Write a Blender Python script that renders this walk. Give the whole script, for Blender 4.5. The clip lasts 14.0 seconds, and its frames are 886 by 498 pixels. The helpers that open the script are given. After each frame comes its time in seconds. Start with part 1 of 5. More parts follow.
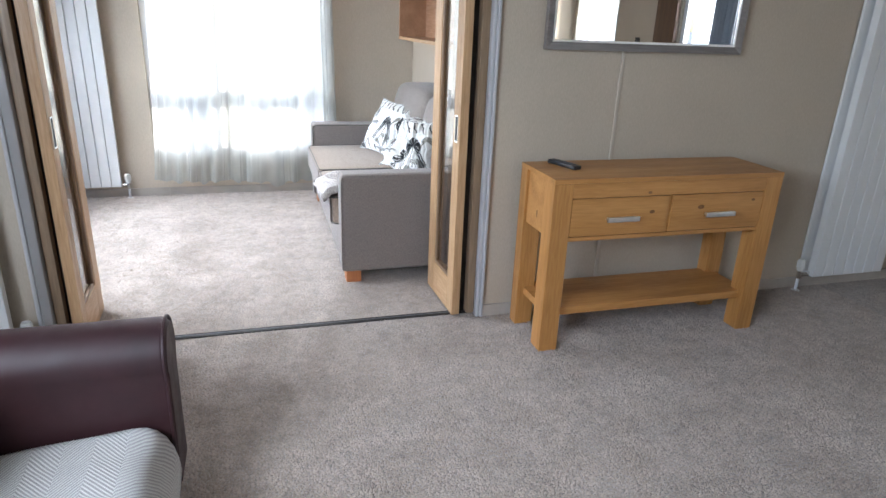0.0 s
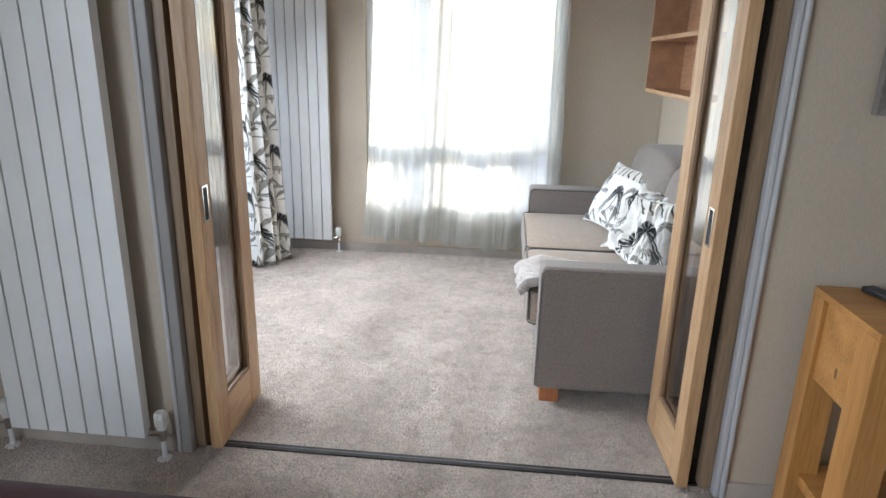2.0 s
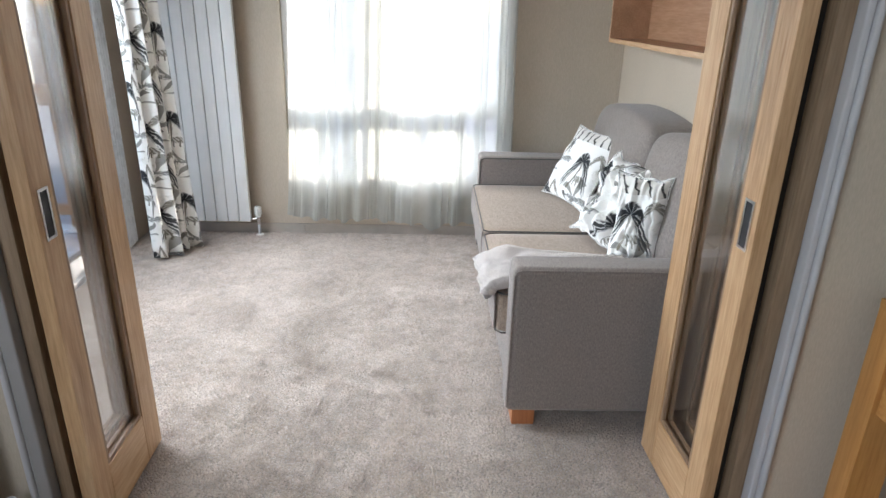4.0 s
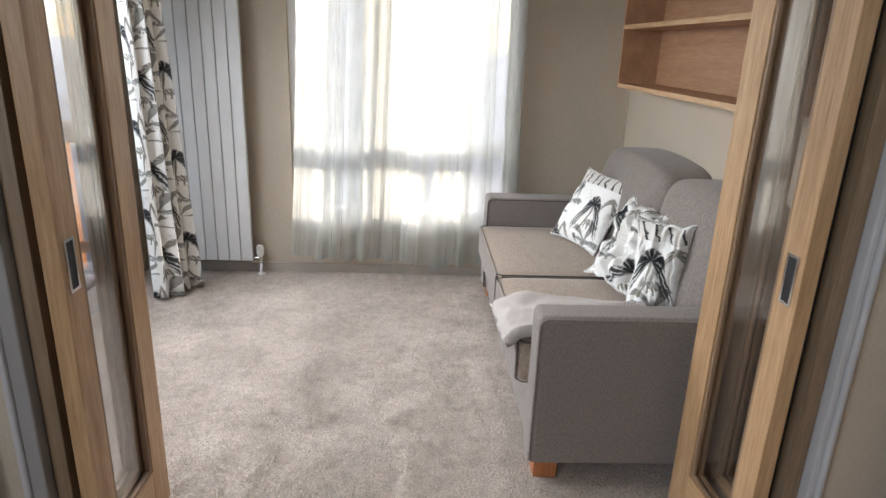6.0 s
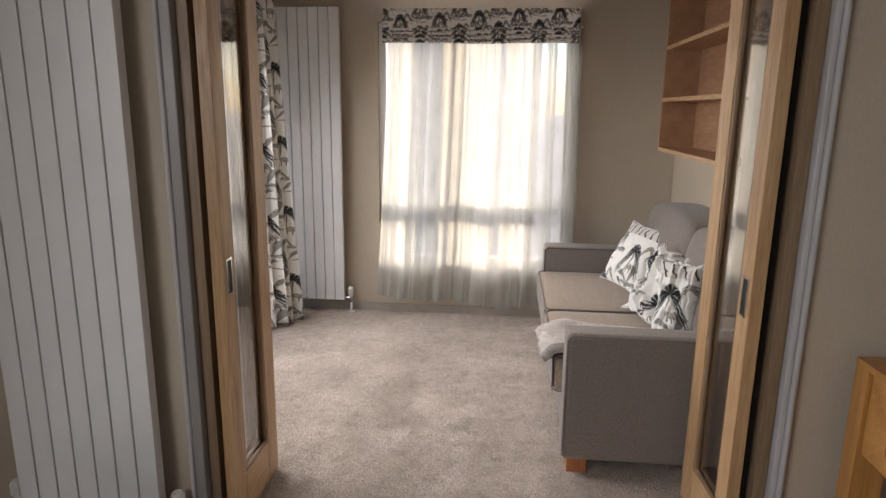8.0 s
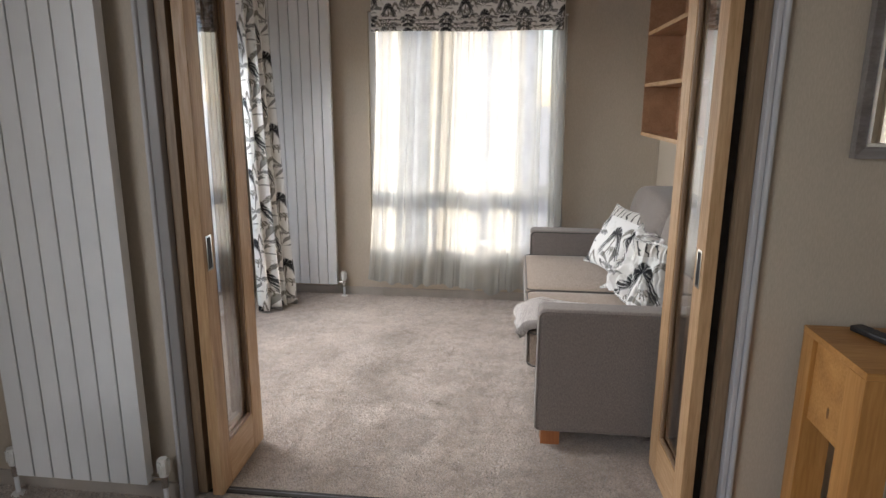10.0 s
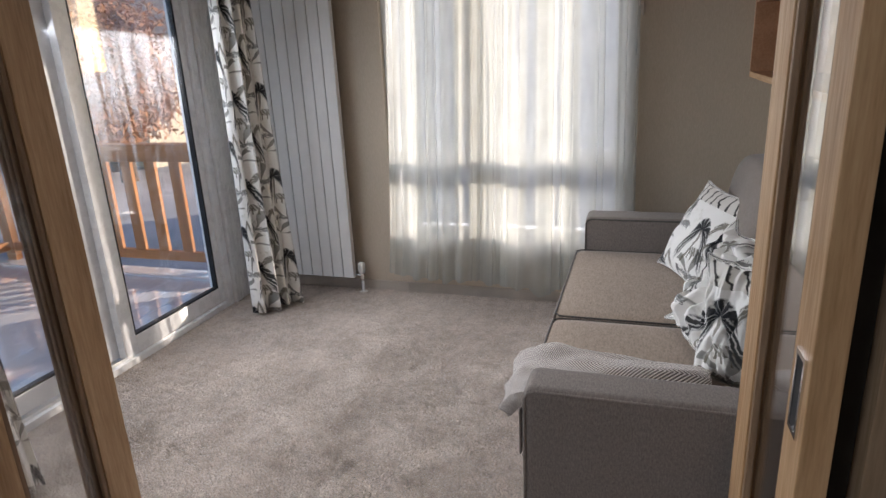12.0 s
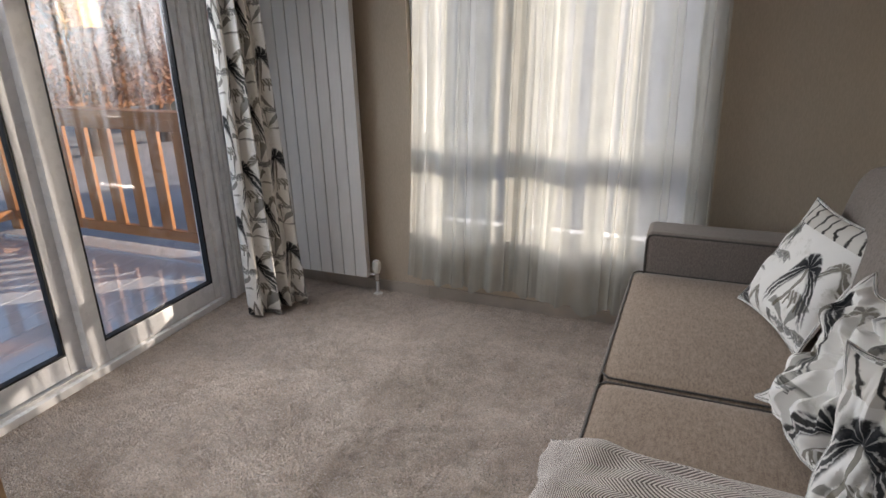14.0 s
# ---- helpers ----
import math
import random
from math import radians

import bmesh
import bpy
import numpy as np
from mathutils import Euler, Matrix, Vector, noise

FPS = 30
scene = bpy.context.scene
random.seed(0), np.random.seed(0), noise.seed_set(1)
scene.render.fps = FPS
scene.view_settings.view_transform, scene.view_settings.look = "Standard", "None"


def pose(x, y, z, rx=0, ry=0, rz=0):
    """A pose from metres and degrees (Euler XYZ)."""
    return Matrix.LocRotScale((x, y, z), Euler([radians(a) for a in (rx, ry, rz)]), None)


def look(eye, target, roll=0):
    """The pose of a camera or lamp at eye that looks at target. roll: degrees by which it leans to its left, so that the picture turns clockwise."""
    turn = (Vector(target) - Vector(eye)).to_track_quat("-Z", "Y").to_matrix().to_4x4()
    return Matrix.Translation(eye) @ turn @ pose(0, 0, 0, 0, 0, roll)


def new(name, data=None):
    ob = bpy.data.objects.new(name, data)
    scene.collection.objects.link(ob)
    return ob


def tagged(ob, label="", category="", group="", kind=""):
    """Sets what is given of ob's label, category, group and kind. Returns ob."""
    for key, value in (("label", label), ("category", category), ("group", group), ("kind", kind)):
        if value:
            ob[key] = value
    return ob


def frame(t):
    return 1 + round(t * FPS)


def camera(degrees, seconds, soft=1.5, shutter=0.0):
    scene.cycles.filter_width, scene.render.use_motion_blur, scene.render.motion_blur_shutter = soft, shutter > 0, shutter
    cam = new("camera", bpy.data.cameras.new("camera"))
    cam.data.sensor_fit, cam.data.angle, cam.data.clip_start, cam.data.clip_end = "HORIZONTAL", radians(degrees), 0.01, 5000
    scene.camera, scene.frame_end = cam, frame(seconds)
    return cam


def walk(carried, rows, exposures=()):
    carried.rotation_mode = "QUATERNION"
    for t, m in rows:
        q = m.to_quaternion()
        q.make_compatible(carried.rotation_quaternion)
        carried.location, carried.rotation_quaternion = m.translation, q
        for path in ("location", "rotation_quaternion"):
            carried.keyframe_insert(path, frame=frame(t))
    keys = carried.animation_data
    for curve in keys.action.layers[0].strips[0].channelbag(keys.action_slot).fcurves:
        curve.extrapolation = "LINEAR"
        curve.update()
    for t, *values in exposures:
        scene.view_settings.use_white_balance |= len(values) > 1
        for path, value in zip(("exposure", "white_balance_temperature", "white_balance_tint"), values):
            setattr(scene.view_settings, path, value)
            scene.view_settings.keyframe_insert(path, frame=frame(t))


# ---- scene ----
import collections

cam = camera(70.3, 14.0)
# seconds, eye, target, roll
PATH = [
    (0, (0.284, 0.407, 1.36), (0.828, 2.206, 0.675), 2.3),
    (0.5, (0.33, 0.605, 1.371), (0.738, 2.451, 0.716), 3.2),
    (1, (0.396, 0.806, 1.356), (0.518, 2.678, 0.661), 2.8),
    (1.5, (0.506, 0.973, 1.368), (0.354, 2.826, 0.631), 1.9),
    (2, (0.509, 1.169, 1.377), (0.326, 3.074, 0.796), 1.4),
    (4.5, (0.362, 1.747, 1.351), (0.473, 3.607, 0.625), 1.0),
    (5, (0.316, 1.745, 1.374), (0.487, 3.624, 0.709), 1.1),
    (5.5, (0.299, 1.754, 1.378), (0.512, 3.644, 0.759), 2.7),
    (6, (0.29, 1.772, 1.381), (0.373, 3.674, 0.77), 2.1),
    (6.5, (0.323, 1.722, 1.4), (0.444, 3.645, 0.863), 2.5),
    (7, (0.409, 1.504, 1.409), (0.285, 3.446, 0.945), 0.3),
    (7.5, (0.421, 1.287, 1.436), (0.234, 3.231, 1.005), 0.6),
    (10, (0.563, 1.125, 1.403), (0.341, 3.06, 0.949), 0.3),
    (10.5, (0.668, 1.384, 1.39), (0.547, 3.307, 0.853), -1.4),
    (11, (0.816, 1.635, 1.397), (0.502, 3.52, 0.809), -0.5),
    (11.5, (0.866, 1.886, 1.373), (0.347, 3.743, 0.844), -1.2),
    (12, (0.922, 2.226, 1.367), (0.325, 4.039, 0.771), -2.8),
    (12.5, (0.977, 2.417, 1.376), (0.014, 4.053, 0.747), -1.2),
    (13, (1.027, 2.504, 1.379), (0.109, 4.137, 0.677), -0.2),
    (13.5, (0.911, 2.681, 1.381), (0.176, 4.42, 0.722), -0.4),
    (14, (0.821, 2.805, 1.371), (0.1, 4.536, 0.675), -1.4),
]
EXPOSURES = [(0.0, 2.25, 5850, 10), (0.6, 2.0, 5950, 10), (2.0, 1.90, 6100, 9), (6.0, 1.50, 6550, 12), (7.5, 1.20, 7250, 18), (10.0, 1.30, 6750, 14), (11.5, 1.03, 6500, 15), (14.0, 0.56, 6800, 15)]
walk(cam, [(t, look(eye, target, roll)) for t, eye, target, roll in PATH], EXPOSURES)


# ---- world, sun, daylight in the openings ----
SUN_FROM = Vector((0.75, 0.60, 0.25)).normalized()
world = bpy.data.worlds.new("sky")
scene.world = world
world.use_nodes = True
wn, wl = world.node_tree.nodes, world.node_tree.links
sky = wn.new("ShaderNodeTexSky")
sky.sky_type = 'NISHITA'
sky.sun_disc = False
sky.sun_elevation = math.asin(SUN_FROM.z)
sky.sun_rotation = math.atan2(SUN_FROM.x, SUN_FROM.y)
sky.air_density, sky.dust_density, sky.ozone_density = 1.0, 0.8, 2.5
wl.new(sky.outputs[0], wn["Background"].inputs[0])
wn["Background"].inputs[1].default_value = 0.15

sun = new("sun", bpy.data.lights.new("sun", 'SUN'))
sun.data.energy, sun.data.angle, sun.data.color = 3.6, radians(0.6), (1.0, 0.90, 0.76)
sun.matrix_world = look(SUN_FROM * 30, (0, 0, 0))


def daylight(name, eye, target, w, h, watts, colour, spread=180):
    """Sky light in a window's opening; spread is the full angle within which it falls into the room."""
    ld = bpy.data.lights.new(name, 'AREA')
    ld.shape, ld.size, ld.size_y, ld.energy, ld.color, ld.spread = 'RECTANGLE', w, h, watts, colour, radians(spread)
    ob = new(name, ld)
    ob.matrix_world = look(eye, target)
    return ob


daylight("daylight_far_window", (0.18, 5.80, 1.75), (0.18, 3.81, 0.20), 1.3, 2.1, 9.0, (0.98, 0.98, 1.0), 60)
daylight("daylight_patio", (-1.335, 4.30, 1.62), (0.12, 4.2, 0.15), 1.5, 0.9, 12.5, (0.88, 0.94, 1.0), 118)
# fill for the living room, from a window added out of view
daylight("daylight_unseen_window", (-1.46, 0.5, 1.70), (0.1, 1.25, 0.0), 2.0, 0.75, 22.5, (0.88, 0.94, 1.0), 160)
daylight("daylight_side_window", (4.98, -2.55, 1.3), (0, -2.55, 1.2), 1.0, 1.2, 3.2, (0.88, 0.97, 1.0))
daylight("daylight_side_door", (4.98, -0.38, 1.1), (0, -0.38, 1.0), 0.6, 1.7, 3.2, (0.88, 0.97, 1.0))

# ---- materials ----


class Nodes:
    """A material with short names for the nodes that it needs."""

    def __init__(self, name):
        self.mat = bpy.data.materials.new(name)
        self.mat.use_nodes = True
        self.t = self.mat.node_tree
        self.bsdf = self.t.nodes["Principled BSDF"]
        self.out = self.t.nodes["Material Output"]

    def put(self, kind, **sets):
        n = self.t.nodes.new(kind)
        for k, v in sets.items():
            if k == "operation":
                n.operation = v
            elif k == "blend_type":
                n.blend_type = v
            elif k == "noise_dimensions":
                n.noise_dimensions = v
            elif k == "feature":
                n.feature = v
        return n

    def link(self, a, b):
        self.t.links.new(a, b)

    def coords(self, kind="Object", scale=(1, 1, 1)):
        tc = self.put("ShaderNodeTexCoord")
        mp = self.put("ShaderNodeMapping")
        self.link(tc.outputs[kind], mp.inputs[0])
        mp.inputs["Scale"].default_value = scale
        return mp.outputs[0]

    def noise(self, vec, scale, detail=4, rough=0.55):
        n = self.put("ShaderNodeTexNoise")
        self.link(vec, n.inputs["Vector"])
        n.inputs["Scale"].default_value = scale
        n.inputs["Detail"].default_value = detail
        n.inputs["Roughness"].default_value = rough
        return n.outputs[0]

    def ramp(self, fac, stops):
        r = self.put("ShaderNodeValToRGB")
        self.link(fac, r.inputs[0])
        el = r.color_ramp.elements
        while len(el) < len(stops):
            el.new(0.5)
        for e, (p, c) in zip(el, stops):
            e.position, e.color = p, (*c, 1) if len(c) == 3 else c
        return r.outputs[0]

    def mix(self, fac, a, b, blend="MIX"):
        m = self.put("ShaderNodeMixRGB", blend_type=blend)
        for sock, v in zip(m.inputs, (fac, a, b)):
            if isinstance(v, (int, float)):
                sock.default_value = v
            elif isinstance(v, tuple):
                sock.default_value = (*v, 1)
            else:
                self.link(v, sock)
        return m.outputs[0]

    def math(self, op, a, b=0.0, c=0.0):
        m = self.put("ShaderNodeMath", operation=op)
        for sock, v in zip(m.inputs, (a, b, c)):
            if isinstance(v, (int, float)):
                sock.default_value = v
            else:
                self.link(v, sock)
        return m.outputs[0]

    def split(self, vec):
        n = self.put("ShaderNodeSeparateXYZ")
        self.link(vec, n.inputs[0])
        return n.outputs

    def bump(self, height, strength, distance=0.002):
        b = self.put("ShaderNodeBump")
        b.inputs["Strength"].default_value = strength
        b.inputs["Distance"].default_value = distance
        self.link(height, b.inputs["Height"])
        self.link(b.outputs[0], self.bsdf.inputs["Normal"])
        return b

    def finish(self, colour, rough, metal=0.0, sheen=0.0):
        for sock, v in ((self.bsdf.inputs["Base Color"], colour), (self.bsdf.inputs["Roughness"], rough)):
            if isinstance(v, tuple):
                sock.default_value = (*v, 1)
            elif isinstance(v, (int, float)):
                sock.default_value = v
            else:
                self.link(v, sock)
        self.bsdf.inputs["Metallic"].default_value = metal
        self.bsdf.inputs["Sheen Weight"].default_value = sheen
        return self.mat


def plain(name, colour, rough=0.5, metal=0.0, vary=0.12, scale=6.0, relief=0.0, grain=300.0):
    """Paint, plastic, metal: a colour with faint blotches and a fine grain."""
    n = Nodes(name)
    v = n.coords()
    dark = tuple(c * (1 - vary) for c in colour)
    light = tuple(min(1, c * (1 + vary)) for c in colour)
    col = n.ramp(n.noise(v, scale), [(0.3, dark), (0.7, light)])
    if relief:
        n.bump(n.noise(v, grain, 3), relief, 0.001)
    r = n.ramp(n.noise(v, scale * 3), [(0.3, (rough * 0.85,) * 3), (0.7, (min(1, rough * 1.15),) * 3)])
    return n.finish(col, r, metal)


def wood(name, dark, mid, light, along="Z", rough=0.42, stretch=14.0, size=1.0):
    """Timber with grain that runs along one axis of the object."""
    n = Nodes(name)
    s = {"X": (1, stretch, stretch), "Y": (stretch, 1, stretch), "Z": (stretch, stretch, 1)}[along]
    v = n.coords("Object", tuple(c * size for c in s))
    info = n.put("ShaderNodeObjectInfo")
    off = n.put("ShaderNodeVectorMath", operation='ADD')
    n.link(v, off.inputs[0])
    sc = n.math('MULTIPLY', info.outputs["Random"], 37.0)
    comb = n.put("ShaderNodeCombineXYZ")
    for k in range(3):
        n.link(sc, comb.inputs[k])
    n.link(comb.outputs[0], off.inputs[1])
    v2 = off.outputs[0]
    broad = n.noise(v2, 1.1, 3, 0.5)
    fine = n.noise(v2, 9.0, 6, 0.65)
    col = n.mix(0.45, n.ramp(broad, [(0.3, dark), (0.52, mid), (0.75, light)]),
                n.ramp(fine, [(0.32, dark), (0.5, mid), (0.68, light)]))
    n.bump(fine, 0.15, 0.001)
    r = n.ramp(fine, [(0.3, (rough * 1.25,) * 3), (0.7, (rough * 0.85,) * 3)])
    return n.finish(col, r)


def carpet_material():
    n = Nodes("carpet_pile")
    v = n.coords()
    tuft = n.noise(v, 165, 3, 0.72)
    clump = n.noise(v, 62, 4, 0.68)
    tread = n.noise(v, 24, 5, 0.65)
    trodden = n.noise(v, 3.0, 6, 0.66)
    a = n.ramp(tuft, [(0.32, (0.15, 0.120, 0.100)), (0.5, (0.45, 0.385, 0.335)), (0.68, (0.78, 0.685, 0.605))])
    b = n.ramp(clump, [(0.36, (0.22, 0.183, 0.155)), (0.62, (0.60, 0.525, 0.462))])
    c = n.mix(0.42, a, b)
    c = n.mix(0.6, c, n.ramp(trodden, [(0.38, (0.66, 0.64, 0.63)), (0.60, (1, 1, 1))]), "MULTIPLY")
    c = n.mix(0.55, c, n.ramp(tread, [(0.34, (0.60, 0.58, 0.57)), (0.54, (1, 1, 1))]), "MULTIPLY")
    h = n.math('ADD', n.math('MULTIPLY', tuft, 0.6), n.math('MULTIPLY', clump, 1.2))
    h = n.math('ADD', h, n.math('MULTIPLY', tread, 2.2))
    n.bump(h, 1.0, 0.010)
    n.bsdf.inputs["Specular IOR Level"].default_value = 0.12
    return n.finish(c, 0.96, 0, 0.3)


def wall_material(name, colour):
    """Vinyl-faced wall board: faint woven relief and blotches."""
    n = Nodes(name)
    v = n.coords()
    weave = n.noise(n.coords("Object", (260, 260, 60)), 1.0, 2)
    blotch = n.noise(v, 1.7, 4)
    col = n.mix(0.5, n.ramp(blotch, [(0.3, tuple(c * 0.88 for c in colour)), (0.7, tuple(c * 1.08 for c in colour))]),
                n.ramp(weave, [(0.3, tuple(c * 0.87 for c in colour)), (0.7, tuple(c * 1.10 for c in colour))]))
    n.bump(weave, 0.12, 0.001)
    return n.finish(col, 0.62)


def fabric(name, dark, light, size=520.0, relief=0.5, kind="Object"):
    """Woven upholstery: fine flecked yarns of two shades, with faint slubs."""
    n = Nodes(name)
    v = n.coords(kind)
    a = n.noise(v, size, 2, 0.6)
    b = n.noise(n.coords(kind, (1, 0.35, 0.35)), size * 0.5, 3, 0.6)
    w = n.math('MULTIPLY', n.math('ADD', a, b), 0.5)
    slub = n.noise(v, 9, 4)
    col = n.ramp(w, [(0.36, dark), (0.64, light)])
    col = n.mix(0.35, col, n.ramp(slub, [(0.3, (0.86, 0.85, 0.84)), (0.7, (1, 1, 1))]), "MULTIPLY")
    n.bump(w, relief, 0.0012)
    n.bsdf.inputs["Specular IOR Level"].default_value = 0.2
    return n.finish(col, 0.92, 0, 0.2)


def palm_print(name, wide, tall, size):
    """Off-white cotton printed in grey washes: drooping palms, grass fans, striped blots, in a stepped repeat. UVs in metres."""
    n = Nodes(name)
    uv = n.coords("UV")
    wob = n.put("ShaderNodeTexNoise")
    n.link(uv, wob.inputs["Vector"])
    wob.inputs["Scale"].default_value = 26
    shift = n.put("ShaderNodeVectorMath", operation='MULTIPLY_ADD')
    n.link(wob.outputs["Color"], shift.inputs[0])
    shift.inputs[1].default_value = (0.016, 0.016, 0)
    n.link(uv, shift.inputs[2])
    uvw = shift.outputs[0]
    fibre = n.math('SUBTRACT', n.noise(uvw, 120, 3, 0.6), 0.5)

    sway = n.math('SUBTRACT', n.noise(uv, 17, 2, 0.5), 0.5)
    uu, vv, _ = n.split(uvw)

    def motif(cx, cy, unit):
        """Place within the repeat, from the middle of one drawn figure, in units of its size; columns are stepped by half a repeat."""
        col = n.math('ADD', n.math('DIVIDE', n.math('SUBTRACT', uu, cx), wide), 0.5)
        k = n.math('FLOOR', col)
        x = n.math('MULTIPLY', n.math('SUBTRACT', n.math('SUBTRACT', col, k), 0.5), wide / unit)
        row = n.math('ADD', n.math('ADD', n.math('DIVIDE', n.math('SUBTRACT', vv, cy), tall), 0.5), n.math('MULTIPLY', k, 0.46))
        y = n.math('MULTIPLY', n.math('SUBTRACT', n.math('FRACT', row), 0.5), tall / unit)
        return x, y

    def soft(v, lo, hi):
        m = n.put("ShaderNodeMapRange")
        m.interpolation_type = 'SMOOTHSTEP'
        n.link(v, m.inputs[0])
        m.inputs[1].default_value, m.inputs[2].default_value = lo, hi
        return m.outputs[0]

    def radius(x, y):
        return n.math('SQRT', n.math('ADD', n.math('MULTIPLY', x, x), n.math('MULTIPLY', y, y)))

    def palm(x, y, count, reach, droop):
        """Share of ink of a palm's head, and how far out it lies."""
        yd = n.math('ADD', y, n.math('MULTIPLY', n.math('MULTIPLY', x, x), droop))
        r = radius(x, yd)
        bend = n.math('ADD', n.math('MULTIPLY', n.math('ARCTAN2', yd, x), count), n.math('ADD', n.math('MULTIPLY', fibre, 4.0), n.math('MULTIPLY', sway, 14.0)))
        ray = n.math('SUBTRACT', n.math('ADD', n.math('SINE', bend), 1.0), n.math('MULTIPLY', r, 3.1))
        ink = n.math('MULTIPLY', soft(ray, -1.1, 0.15), n.math('SUBTRACT', 1.0, soft(n.math('ADD', n.math('ADD', r, n.math('MULTIPLY', n.math('MAXIMUM', yd, 0.0), 0.9)), n.math('MULTIPLY', fibre, 0.10)), reach * 0.80, reach)))
        up = soft(n.math('ADD', yd, n.math('MULTIPLY', r, 0.75)), -0.02, 0.03)
        return n.math('MULTIPLY', ink, up), r

    def trunk(x, y, w, low):
        lean = n.math('ADD', x, n.math('MULTIPLY', n.math('MULTIPLY', y, y), 0.35))
        a = n.math('LESS_THAN', n.math('ABSOLUTE', lean), w)
        b = n.math('MULTIPLY', n.math('LESS_THAN', y, 0.0), n.math('GREATER_THAN', y, low))
        return n.math('MULTIPLY', a, b)

    def fan(x, y, count, reach):
        r = radius(x, y)
        bend = n.math('ADD', n.math('MULTIPLY', n.math('ARCTAN2', y, x), count), n.math('MULTIPLY', n.math('MULTIPLY', x, r), 9.0))
        ray = soft(n.math('SUBTRACT', n.math('SINE', bend), n.math('MULTIPLY', r, 0.9)), 0.1, 0.4)
        return n.math('MULTIPLY', n.math('MULTIPLY', ray, n.math('LESS_THAN', r, reach)), soft(y, 0.0, 0.05))

    x1, y1 = motif(0.0, 0.0, size)
    x2, y2 = motif(-wide * 0.10, tall * 0.30, size * 0.85)
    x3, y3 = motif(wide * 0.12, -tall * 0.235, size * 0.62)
    x4, y4 = motif(wide * 0.16, -tall * 0.50, size * 0.95)
    x5, y5 = motif(wide * 0.36, tall * 0.12, size * 0.55)
    big, far = palm(x1, y1, 13.0, 0.43, 3.6)
    small, _far = palm(x5, y5, 11.0, 0.42, 3.4)
    stem = trunk(x1, y1, 0.026, -0.62)
    grass = fan(x2, y2, 8.0, 0.44)
    tuft = fan(x4, y4, 6.0, 0.46)
    strand = n.math('MULTIPLY', soft(n.math('ABSOLUTE', n.math('ADD', y4, n.math('MULTIPLY', fibre, 0.3))), 0.055, 0.02), n.math('LESS_THAN', n.math('ABSOLUTE', x4), 0.40))
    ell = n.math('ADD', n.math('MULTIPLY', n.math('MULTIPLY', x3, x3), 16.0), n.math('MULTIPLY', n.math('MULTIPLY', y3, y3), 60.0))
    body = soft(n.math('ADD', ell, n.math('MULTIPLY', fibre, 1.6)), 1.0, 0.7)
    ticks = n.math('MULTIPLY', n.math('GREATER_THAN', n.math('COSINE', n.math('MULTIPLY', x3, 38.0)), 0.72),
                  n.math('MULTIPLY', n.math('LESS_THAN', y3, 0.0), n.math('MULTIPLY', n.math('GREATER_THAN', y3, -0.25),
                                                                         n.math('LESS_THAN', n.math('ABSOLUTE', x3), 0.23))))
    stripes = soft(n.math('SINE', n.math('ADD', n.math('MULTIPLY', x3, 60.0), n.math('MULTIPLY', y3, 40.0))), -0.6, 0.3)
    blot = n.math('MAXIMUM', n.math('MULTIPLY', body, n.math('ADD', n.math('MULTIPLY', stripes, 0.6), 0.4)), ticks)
    wash = n.noise(uv, 14, 5, 0.7)
    base = n.mix(n.ramp(wash, [(0.56, (0, 0, 0)), (0.70, (1, 1, 1))]), (0.86, 0.845, 0.81), (0.60, 0.585, 0.52))
    ink_d = n.mix(soft(n.math('ADD', far, n.math('MULTIPLY', fibre, 0.25)), 0.06, 0.42), (0.012, 0.013, 0.016), (0.10, 0.10, 0.098))
    ink_g = n.mix(n.math('ADD', fibre, 0.5), (0.03, 0.03, 0.026), (0.20, 0.19, 0.155))
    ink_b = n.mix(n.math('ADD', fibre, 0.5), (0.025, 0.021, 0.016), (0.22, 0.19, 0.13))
    col = n.mix(n.math('MULTIPLY', tuft, 0.75), base, ink_g)
    col = n.mix(n.math('MULTIPLY', grass, 0.80), col, ink_g)
    col = n.mix(n.math('MULTIPLY', strand, 0.8), col, ink_d)
    col = n.mix(n.math('MULTIPLY', small, 0.85), col, ink_b)
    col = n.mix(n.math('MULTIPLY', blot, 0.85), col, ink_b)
    col = n.mix(n.math('MULTIPLY', stem, 0.8), col, ink_b)
    col = n.mix(big, col, ink_d)
    n.bump(n.noise(uv, 900, 2), 0.25, 0.0008)
    n.bsdf.inputs["Specular IOR Level"].default_value = 0.2
    return n.finish(col, 0.9, 0, 0.1)


def herringbone(name, dark, light, pitch=0.0105, band=0.034):
    """A woven throw: stripes that turn back at each band. UVs in metres."""
    n = Nodes(name)
    uv = n.coords("UV")
    u, v, _ = n.split(uv)
    zig = n.math('PINGPONG', v, band)
    s = n.math('SINE', n.math('MULTIPLY', n.math('ADD', u, n.math('MULTIPLY', zig, 0.9)), 2 * math.pi / pitch))
    yarn = n.noise(uv, 700, 3)
    fac = n.math('ADD', n.math('MULTIPLY', s, 0.5), n.math('MULTIPLY', yarn, 0.9))
    col = n.ramp(fac, [(0.25, dark), (0.6, light)])
    n.bump(n.math('ADD', s, n.noise(uv, 300, 2)), 0.45, 0.002)
    n.bsdf.inputs["Specular IOR Level"].default_value = 0.1
    return n.finish(col, 0.95, 0, 0.3)


